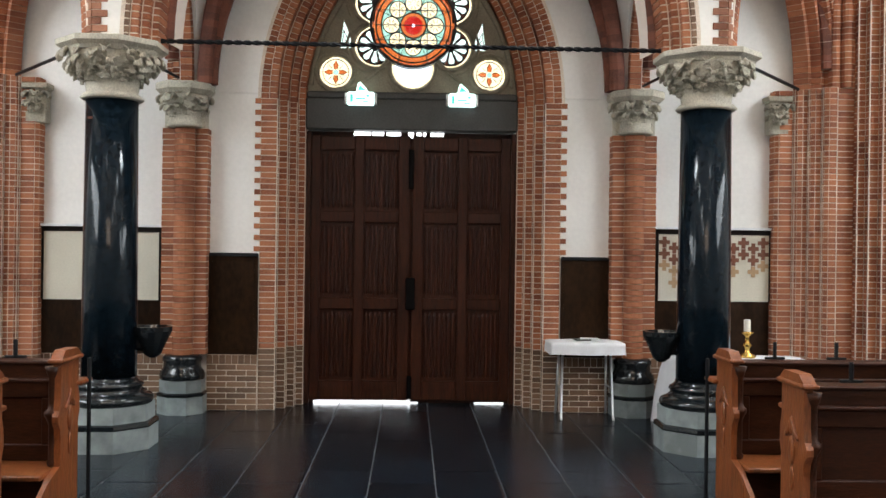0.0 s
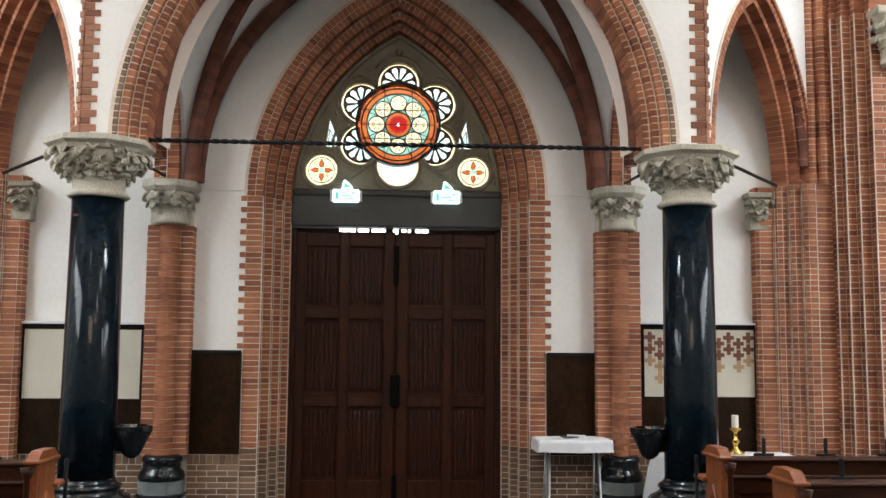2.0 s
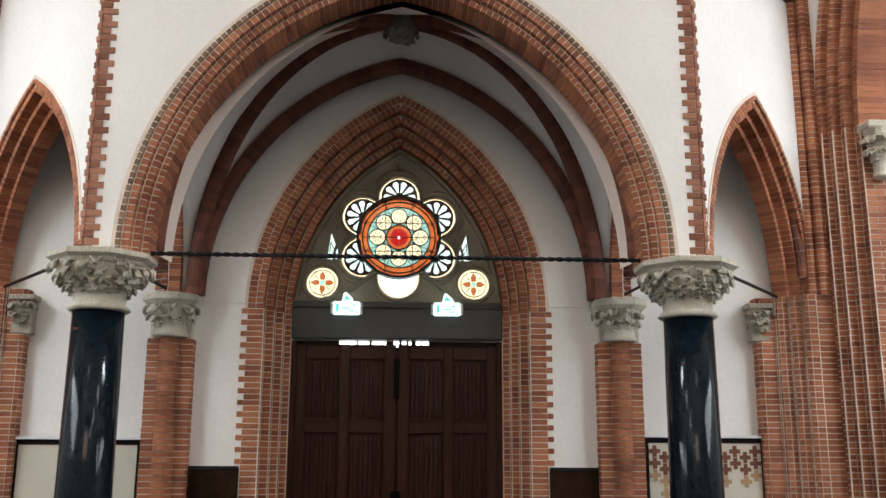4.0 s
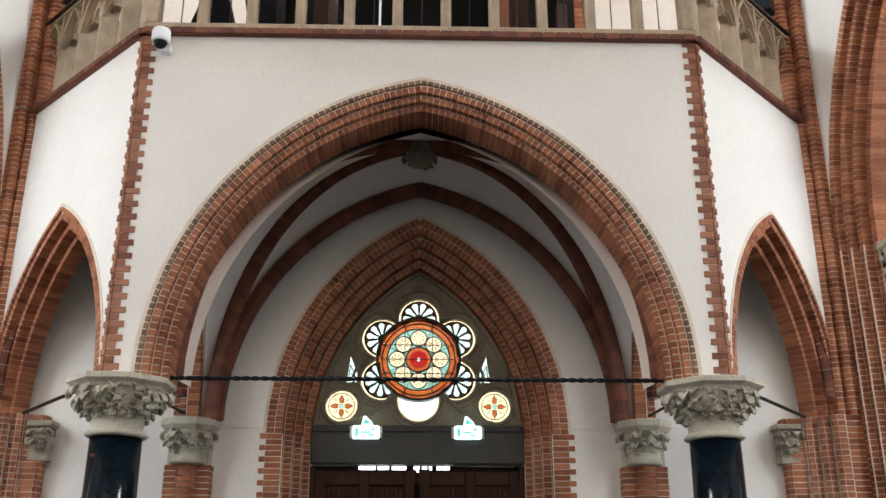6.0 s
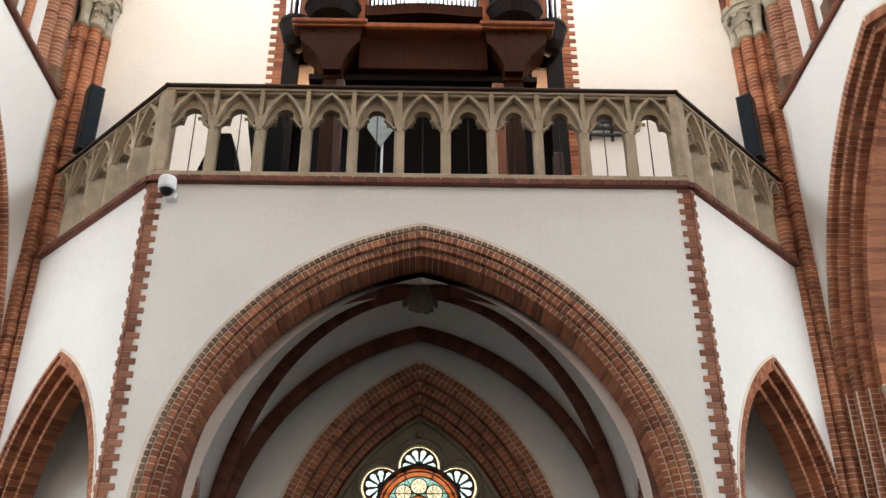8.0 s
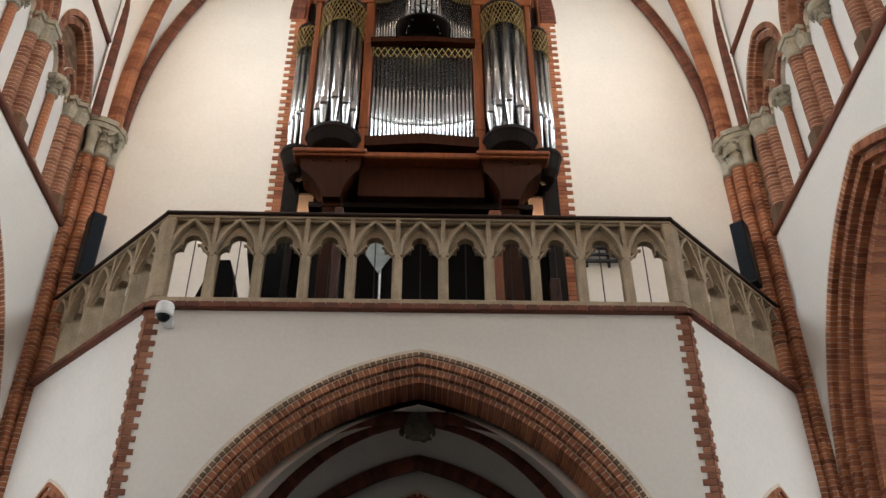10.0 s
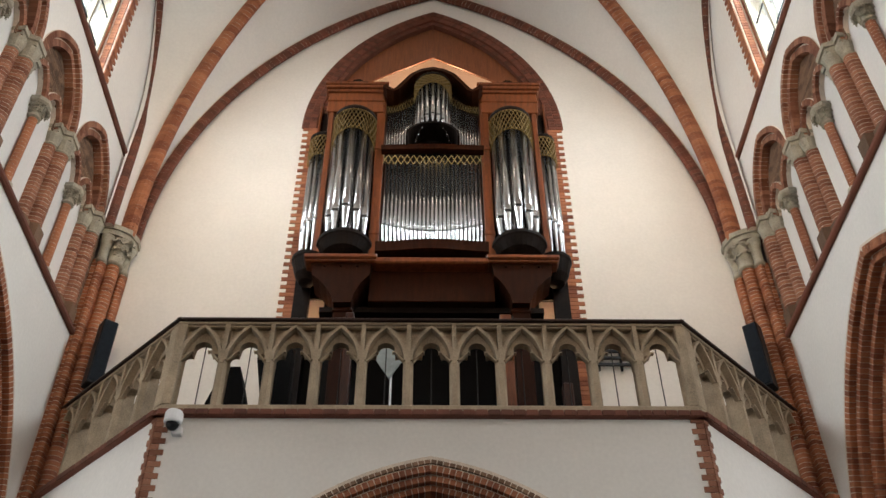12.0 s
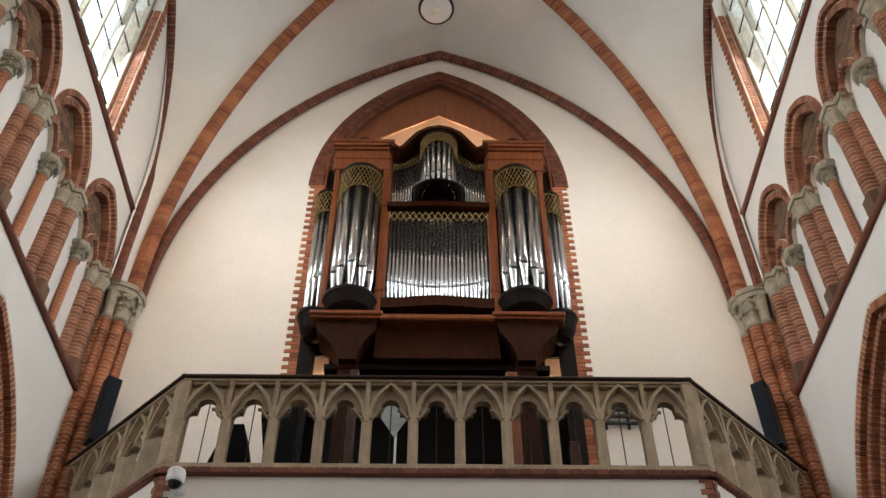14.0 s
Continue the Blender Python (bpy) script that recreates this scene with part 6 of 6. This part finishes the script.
# shelf undersides and front, darkened in colour for the shade there
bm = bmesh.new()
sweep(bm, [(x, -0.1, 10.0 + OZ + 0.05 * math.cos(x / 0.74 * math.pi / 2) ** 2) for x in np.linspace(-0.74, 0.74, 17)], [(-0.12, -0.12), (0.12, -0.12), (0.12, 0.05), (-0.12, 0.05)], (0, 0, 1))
part("shelf", bm, ORGANSHADE, org)
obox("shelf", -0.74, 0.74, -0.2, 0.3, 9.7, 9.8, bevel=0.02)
obox("shelf_front", -0.8, 0.8, -0.02, 0.3, 9.2, 9.72, ORGANSHADE)
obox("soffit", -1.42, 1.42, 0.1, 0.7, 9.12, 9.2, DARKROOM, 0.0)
# field board coloured near-black as the shade between the pipes
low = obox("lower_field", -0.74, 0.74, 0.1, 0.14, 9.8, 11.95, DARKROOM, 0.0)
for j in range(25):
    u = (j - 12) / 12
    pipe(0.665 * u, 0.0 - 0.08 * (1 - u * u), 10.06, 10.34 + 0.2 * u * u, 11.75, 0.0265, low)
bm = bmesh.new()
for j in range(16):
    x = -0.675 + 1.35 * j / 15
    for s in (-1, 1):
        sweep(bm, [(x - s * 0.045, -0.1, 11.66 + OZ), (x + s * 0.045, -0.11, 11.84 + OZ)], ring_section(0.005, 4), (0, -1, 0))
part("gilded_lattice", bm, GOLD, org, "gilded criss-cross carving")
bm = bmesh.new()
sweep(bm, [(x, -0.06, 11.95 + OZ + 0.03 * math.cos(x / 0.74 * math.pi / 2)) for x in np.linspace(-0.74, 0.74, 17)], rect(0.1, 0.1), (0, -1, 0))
part("mid_rail", bm, ORGANSHADE, org)
# same painted shade behind the upper pipes
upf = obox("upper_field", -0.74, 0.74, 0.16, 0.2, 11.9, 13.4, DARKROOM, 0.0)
for sx in (-1, 1):
    for j in range(11):
        f = 1 - j / 10
        pipe(sx * (0.28 + 0.04 * j), 0.02 - 0.06 * f, 12.05 + 0.04 * f, 12.17 + 0.2 * f * f, 12.86 + 0.26 * f * f, 0.0185, upf)
    bm = bmesh.new()
    for j in range(11):
        f = 1 - j / 10
        x = sx * (0.28 + 0.04 * j)
        for d in (-1, 1):
            sweep(bm, [(x, -0.06, 12.84 + 0.22 * f * f + OZ), (x + d * 0.02, -0.065, 12.92 + 0.24 * f * f + OZ), (x, -0.06, 13.0 + 0.26 * f * f + OZ)], ring_section(0.003, 4), (0, -1, 0))
    part("gilded_lattice", bm, GOLD, org, "gilded criss-cross carving")
# projecting middle pod with its fan of pipes
bm = bmesh.new()
sweep(bm, [(0.36 * math.cos(a), -0.16, 12.0 + OZ + 0.3 * math.sin(a)) for a in np.linspace(0, math.pi, 19)], rect(0.36, 0.03), lambda p: Vector((p.x, 0, p.z - 12.0 - OZ + 0.01)))
part("pod_arch", bm, DARKROOM, org)
# black sheet for the shade inside the middle pod
obox("pod_shadow", -0.33, 0.33, 0.05, 0.09, 12.02, 12.32, BLACK, 0.0)
for j in range(9):
    a = radians(195 + 150 * j / 8)
    c = math.cos(a)
    pipe(0.25 * c, -0.06 + 0.25 * math.sin(a), 12.34 - 0.24 * c * c, 12.5 - 0.2 * c * c, 13.4, 0.034, upf)
lattice(upf, 0, -0.06, 0.285, 13.24, 13.42, 190, 350, 12, droop=0.2)
part("pod_crown", lathe(bmesh.new(), [(0.26, 13.42), (0.29, 13.44), (0.295, 13.47), (0.27, 13.51), (0.15, 13.55)], 24, pose(0, -0.06, OZ)), DARKROOM, org)
og = [(-0.76, 13.27), (-0.7, 13.19), (-0.6, 13.13), (-0.52, 13.18), (-0.42, 13.34), (-0.3, 13.53), (-0.15, 13.64), (0, 13.68)]
og = og + [(-x, z) for x, z in og[-2::-1]]
bm = bmesh.new()
sweep(bm, [(x, 0.0, z + OZ) for x, z in og], [(-0.1, 0), (0.25, 0), (0.25, 0.06), (-0.1, 0.06)], lambda p: Vector((0, 0, 1)))
part("pediment", bm, ORGANSHADE, org)
bm = bmesh.new()
wall(bm, [(a[0], b[0], 12.8 + OZ, 12.8 + OZ, a[1] + OZ + 0.05, b[1] + OZ + 0.05) for a, b in zip(og, og[1:])], 0.09, 0.15)
part("pediment_back", bm, DARKROOM, org)

# ---- things on the gallery ----
ms = thing("music_desk", "black music desk on the gallery", "desk", (-2.02, 8.3, 6.6))
part("case", prism(bmesh.new(), [(-0.26, 0.02), (0.24, 0.02), (0.03, 0.83), (-0.21, 0.83), (-0.18, 0.66), (-0.27, 0.38)], 0, 0.3, pose(0, 0.15, 0, 90, 0, 0)), BLACK, ms)
part("foot", box(bmesh.new(), -0.28, 0.26, -0.17, 0.17, 0, 0.05, bevel=0.01), BLACK, ms)
ps = thing("instrument_case", "tall black leaning instrument case on the gallery", "case", (-1.62, 8.5, 6.6))
part("body", prism(bmesh.new(), [(-0.06, 0.0), (0.16, 0.0), (0.1, 1.28), (-0.26, 1.2), (-0.25, 1.05)], 0, 0.25, pose(0, 0.1, 0, 90, 0, 0)), BLACK, ps)
bn = thing("banner_stand", "grey diamond-shaped banner on a steel pole", "banner", (-0.45, 8.75, 6.6))
part("pole", lathe(bmesh.new(), [(0.014, 0), (0.014, 1.2)], 8), STEEL, bn)
part("diamond", prism(bmesh.new(), [(0, -0.28), (0.17, 0), (0, 0.28), (-0.17, 0)], 0, 0.012, pose(-0.02, -0.02, 1.36, 90, 0, 0)), PLINTH, bn)
part("foot", lathe(bmesh.new(), [(0.12, 0), (0.12, 0.02), (0.02, 0.04)], 12), STEEL, bn)
for x, y, w, h, mt_ in ((-0.98, 9.0, 0.1, 2.2, DOORWOOD), (0.88, 8.9, 0.14, 2.1, ORGANWOOD), (1.6, 9.3, 0.12, 1.4, DOORWOOD)):
    po = thing("wooden_post", "reddish wooden post standing on the gallery before the organ", "post", (x, y, 6.6))
    part("shaft", box(bmesh.new(), -w / 2, w / 2, -0.06, 0.06, 0, h, bevel=0.012), mt_, po)
    part("foot", box(bmesh.new(), -w / 2 - 0.03, w / 2 + 0.03, -0.09, 0.09, 0, 0.12, bevel=0.012), mt_, po)
hb = thing("slatted_rack", "black slatted rack on the white wall of the gallery", "rack", (2.34, 9.6, 8.48))
for z in (0.0, 0.1, 0.2, 0.3, 0.4):
    part("slat", box(bmesh.new(), -0.28, 0.28, -0.03, 0.0, z, z + 0.04, bevel=0.004), IRON, hb)
for x in (-0.28, 0.0, 0.26):
    part("upright", box(bmesh.new(), x, x + 0.03, 0.0, 0.03, -0.05, 0.45), IRON, hb)

# ---- speakers, security camera, hanging lamp ----
for sx in (-1, 1):
    sp = thing("loudspeaker", "tall dark column loudspeaker tilted on the nave pier", "loudspeaker", (sx * 3.93, 9.2, 7.88), group="gallery loudspeakers")
    mt_ = pose(0, 0, 0, 0, 0, sx * -38)
    part("cabinet", box(bmesh.new(), -0.09, 0.09, -0.09, 0.1, 0, 0.92, mt_, 0.012), IRON, sp)
    part("grille", box(bmesh.new(), -0.075, 0.075, -0.1, -0.091, 0.03, 0.89, mt_, 0.003), SPEAKER, sp)
    part("bracket", box(bmesh.new(), -0.03, 0.03, 0.1, 0.2, 0.45, 0.52, mt_), IRON, sp)
cc = thing("security_camera", "white dome camera under the gallery cornice", "camera", (-2.4, 7.62, 6.53))
part("mount", lathe(bmesh.new(), [(0.075, -0.13), (0.085, -0.11), (0.085, -0.02), (0.075, 0.0)], 18), WHITE, cc, smooth=False)
part("dome", lathe(bmesh.new(), [(0.01, -0.19), (0.035, -0.18), (0.055, -0.155), (0.062, -0.13)], 16), IRON, cc, "dark camera dome", smooth=True)
part("bracket", box(bmesh.new(), -0.01, 0.09, 0.03, 0.1, -0.21, -0.13, bevel=0.01), WHITE, cc)
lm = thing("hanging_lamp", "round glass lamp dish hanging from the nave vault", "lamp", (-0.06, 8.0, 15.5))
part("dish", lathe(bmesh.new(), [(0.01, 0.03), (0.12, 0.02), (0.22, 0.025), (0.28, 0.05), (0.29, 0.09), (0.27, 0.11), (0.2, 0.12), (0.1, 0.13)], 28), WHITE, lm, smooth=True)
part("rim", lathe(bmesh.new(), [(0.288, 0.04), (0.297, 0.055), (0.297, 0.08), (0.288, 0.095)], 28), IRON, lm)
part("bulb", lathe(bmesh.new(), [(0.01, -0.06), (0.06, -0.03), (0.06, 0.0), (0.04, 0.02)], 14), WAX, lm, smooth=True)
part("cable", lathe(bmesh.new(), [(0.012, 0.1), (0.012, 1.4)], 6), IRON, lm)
for k in range(3):
    a = 2 * math.pi * k / 3
    bm = bmesh.new()
    sweep(bm, [(0.28 * math.cos(a), 0.28 * math.sin(a), 0.1), (0.01, 0, 0.5)], ring_section(0.006, 5), (0, 0, 1))
    part("stay", bm, IRON, lm)

# ---- holy water stoups on the columns ----
for sx in (-1, 1):
    st = thing("holy_water_stoup", "black stone stoup fixed to the granite column", "stoup", (sx * 2.13, 7.95, 0.78), group="stoups on the columns")
    part("bowl", lathe(bmesh.new(), [(0.03, -0.06), (0.07, -0.03), (0.11, 0.06), (0.15, 0.14), (0.16, 0.16), (0.16, 0.2), (0.13, 0.2), (0.1, 0.12), (0.02, 0.1)], 16), BLACK_STONE, st)
    part("arm", box(bmesh.new(), *sorted((0.0, sx * 0.16)), -0.06, 0.06, 0.0, 0.16, bevel=0.02), BLACK_STONE, st)

# ---- tables ----
tb = thing("folding_table", "steel table with a white cloth against the brick plinth", "table", (1.74, 9.37, 0))
part("top", box(bmesh.new(), -0.335, 0.335, -0.2, 0.2, 0.72, 0.745), WHITE, tb)
bm = bmesh.new()
bmesh.ops.create_grid(bm, x_segments=40, y_segments=24, size=1)
for v in bm.verts:
    x, y = v.co.x * 0.51, v.co.y * 0.34
    dx, dy = max(0, abs(x) - 0.35), max(0, abs(y) - 0.215)
    d = min(0.13, dx + dy)
    v.co = Vector((math.copysign(min(abs(x), 0.35) + 0.012 * (d > 0) + d * 0.06, x), math.copysign(min(abs(y), 0.215) + d * 0.06 + (0.006 * math.sin(30 * x) if dy else 0), y), 0.756 - d * 0.95 + 0.003 * math.sin(9 * x + 5 * y)))
part("cloth", bm, LINEN, tb, "white linen table cloth", smooth=True)
for sx in (-1, 1):
    for sy in (-1, 1):
        bm = bmesh.new()
        sweep(bm, [(sx * 0.235, sy * 0.1, 0.72), (sx * 0.255, sy * 0.18, 0.03), (sx * 0.255, sy * 0.21, 0.0)], ring_section(0.013, 8), (1, 0, 0))
        part("leg", bm, STEEL, tb, smooth=True)
    bm = bmesh.new()
    sweep(bm, [(sx * 0.248, -0.14, 0.3), (sx * 0.248, 0.14, 0.3)], ring_section(0.009, 6), (0, 0, 1))
    part("brace", bm, STEEL, tb)
lf = thing("leaflet", "dark leaflet lying on the white table cloth", "leaflet", (1.73, 9.37, 0.762))
part("cover", box(bmesh.new(), -0.09, 0.09, -0.06, 0.06, 0, 0.012, pose(0, 0, 0, 0, 0, 12), 0.002), LINTEL, lf)
part("page", box(bmesh.new(), 0.02, 0.2, -0.06, 0.06, 0.0, 0.02, pose(-0.05, 0.03, 0, 0, 0, -8), 0.002), WHITE, lf)
t2 = thing("side_table", "low table draped with a long white cloth", "table", (3.12, 8.95, 0))
bm = bmesh.new()
n = 80
rings = []
for z, ex in ((0.0, 0.06), (0.25, 0.045), (0.5, 0.02), (0.62, 0.0), (0.645, -0.02)):
    ring = []
    for i in range(n):
        a = 2 * math.pi * i / n
        c, s = math.cos(a), math.sin(a)
        k = 1 / max(abs(c) ** 6 + abs(s) ** 6, 1e-9) ** (1 / 6)
        wv = ex * (1 + 0.6 * math.sin(a * 15) + 0.3 * math.sin(a * 31 + 2))
        ring.append(bm.verts.new(((0.66 + wv) * c * k, (0.28 + wv) * s * k, z)))
    rings.append(ring)
for a, b in zip(rings, rings[1:]):
    for i in range(n):
        bm.faces.new((a[i], a[(i + 1) % n], b[(i + 1) % n], b[i]))
bm.faces.new(rings[-1])
part("cloth", bm, LINEN, t2, smooth=True)
cs = thing("candlestick", "brass candlestick with a white candle on the draped table", "candlestick", (3.24, 9.0, 0.645))
part("stick", lathe(bmesh.new(), [(0.08, 0), (0.085, 0.02), (0.03, 0.05), (0.022, 0.09), (0.045, 0.12), (0.022, 0.15), (0.018, 0.2), (0.035, 0.22), (0.06, 0.235), (0.06, 0.245), (0.03, 0.25)], 18), BRASS, cs, smooth=True)
part("candle", lathe(bmesh.new(), [(0.032, 0.25), (0.032, 0.36), (0.028, 0.365)], 14), WAX, cs, "white wax candle", smooth=False)
part("wick", lathe(bmesh.new(), [(0.002, 0.36), (0.002, 0.375)], 5), IRON, cs)

# ---- pews ----


def pew(x_in, x_out, y_back, label):
    """A pew that faces the viewer: bench end by the aisle at x_in, back at y_back."""
    s = 1 if x_out > x_in else -1
    th = thing("pew", label, "pew", (x_in, y_back, 0), group="pews in the nave")
    W = abs(x_out - x_in)
    m = Matrix.Diagonal((s, 1, 1, 1))
    # carved bench end, thin in x, swelling round its carved leaf
    side = m @ Matrix(((0, 0, 1, 0), (1, 0, 0, 0), (0, 1, 0, 0), (0, 0, 0, 1)))
    prof = [(0.05, 0), (-0.4, 0), (-0.4, 0.07), (-0.37, 0.12), (-0.39, 0.2), (-0.43, 0.27), (-0.42, 0.36), (-0.36, 0.42), (-0.22, 0.46), (-0.215, 0.6), (-0.225, 0.66), (-0.255, 0.7), (-0.255, 0.73), (-0.23, 0.76), (-0.22, 0.82), (-0.215, 1.0), (0.05, 1.0)]
    prof += [(0.05, 0.85), (0.065, 0.8), (0.072, 0.72), (0.05, 0.66)]
    bm = bmesh.new()
    prism(bm, prof, 0, 0.034, side)
    end = part("bench_end", bm, PEWWOOD, th, "carved oak bench end")
    bm = bmesh.new()
    box(bm, 0.0, 0.042, -0.228, 0.055, 0.995, 1.015, m, 0.005)
    box(bm, -0.022, 0.064, -0.25, 0.072, 1.012, 1.035, m, 0.007)
    prism(bm, [(-0.235, 1.034), (0.06, 1.034), (0.025, 1.062), (0.0, 1.078), (-0.175, 1.078), (-0.2, 1.062)], -0.01, 0.052, side)
    part("cap", bm, PEWWOOD, end)
    # turned dark post on the front edge
    bm = bmesh.new()
    lathe(bm, [(0.02, 0.46), (0.026, 0.48), (0.018, 0.5), (0.018, 0.68), (0.024, 0.7), (0.042, 0.735), (0.042, 0.75), (0.024, 0.765), (0.02, 0.8), (0.02, 0.93), (0.028, 0.95), (0.04, 0.995)], 12, m @ Matrix.Translation((0.05, -0.205, 0)))
    part("front_post", bm, PEWSHADE, end, "dark turned post on the front edge", smooth=True)
    bm = bmesh.new()
    for k in range(5):
        a = -0.9 + 0.45 * k
        lathe(bm, [(0.03, 0), (0.026, 0.009), (0.012, 0.013), (0.002, 0.012)], 10, m @ pose(0, -0.085 + 0.05 * math.sin(a), 0.74 + 0.075 * math.cos(a), 0, -90, 0) @ Matrix.Rotation(-a, 4, "Z") @ Matrix.Diagonal((1.7, 0.55, 1, 1)))
    lathe(bm, [(0.05, 0), (0.045, 0.008), (0.02, 0.012), (0.002, 0.01)], 14, m @ pose(0, -0.085, 0.7, 0, -90, 0) @ Matrix.Diagonal((1.5, 0.7, 1, 1)))
    lathe(bm, [(0.036, 0), (0.03, 0.006), (0.012, 0.009), (0.002, 0.007)], 12, m @ pose(0, -0.085, 0.56, 0, -90, 0) @ Matrix.Diagonal((1.8, 0.6, 1, 1)))
    part("carved_leaf", bm, PEWWOOD, end, smooth=True)
    # pierced bracket under the seat
    bm = bmesh.new()
    prism(bm, [(-0.36, 0.42), (-0.56, 0.3), (-0.56, 0.27), (-0.53, 0.23), (-0.55, 0.19), (-0.5, 0.19), (-0.49, 0.24), (-0.46, 0.25), (-0.44, 0.19), (-0.36, 0.17)], 0.003, 0.03, side)
    part("bracket", bm, PEWWOOD, end)
    part("seat", box(bmesh.new(), 0.034, W, -0.4, -0.02, 0.42, 0.45, m, 0.008), PEWWOOD, th)
    # back in the darkened oak: its shade is in the colour
    back = part("backrest", box(bmesh.new(), 0.034, W, -0.02, 0.02, 0.1, 0.98, m), PEWSHADE, th)
    for z0, z1 in ((0.45, 0.54), (0.8, 0.885)):
        part("rail", box(bmesh.new(), 0.034, W, -0.045, -0.02, z0, z1, m, 0.006), PEWSHADE, back)
    k = max(1, round((W - 0.07) / 0.55))
    for j in range(k + 1):
        x = 0.07 + (W - 0.07 - 0.1) * j / k
        part("stile", box(bmesh.new(), x, x + 0.1, -0.044, -0.021, 0.54, 0.8, m, 0.006), PEWSHADE, back)
    part("shoulder_moulding", box(bmesh.new(), 0.06, W, -0.065, -0.02, 0.885, 0.905, m, 0.006), PEWSHADE, back)
    part("top_moulding", box(bmesh.new(), 0.034, W, -0.035, 0.12, 0.98, 1.0, m, 0.006), PEWSHADE, back)
    part("book_ledge", box(bmesh.new(), -0.03 if y_back > 5 else 0.04, W, 0.02, 0.2, 0.86, 0.885, m, 0.006), PEWWOOD, back)
    part("kick_board", box(bmesh.new(), 0.034, W, -0.34, -0.32, 0.06, 0.42, m), PEWSHADE, th)
    j = 0
    x = 0.35
    while x < W:
        bm = bmesh.new()
        box(bm, x, x + 0.02, 0.06, 0.08, 1.005, 1.11, m, 0.004)
        box(bm, x - 0.05, x + 0.07, 0.06, 0.08, 1.005, 1.02, m, 0.003)
        part("iron_peg", bm, IRON, th, "small black iron peg")
        x += 0.38
    if y_back > 5:
        part("rail_post", lathe(bmesh.new(), [(0.012, 0), (0.012, 1.0)], 8, m @ Matrix.Translation((-0.03, 0.14, 0))), IRON, th)
    return th


pew(-1.86, -4.2, 5.36, "varnished oak pew with panelled back and carved end")
pew(1.86, 4.2, 5.62, "varnished oak pew with panelled back and carved end")
pew(1.86, 4.2, 4.62, "varnished oak pew with panelled back and carved end")
pew(-1.86, -4.2, 4.36, "varnished oak pew with panelled back and carved end")

# ---- floor slabs ----
TW, TL = 0.465, 0.74
near, far = [], []
rng = random.Random(9)
for i in range(-19, 20):
    for j in range(-17, 16):
        x = -0.27 + TW * (i + 0.5)
        y = 2.6 + TL * (j + (0.5 if i % 2 else 0.0))
        if y - TL / 2 < -12 or y - TL / 2 > 10.1 or abs(x) > 8.9:
            continue
        q = brick_m(x, y, -0.018 + rng.uniform(-0.0012, 0.0012), TW - 0.008, TL - 0.006, 0.036)
        (near if abs(x) < 2.9 and y > 4.5 else far).append(q)
lay(floor, near + far, SLATE, name="slab", singles=len(near))
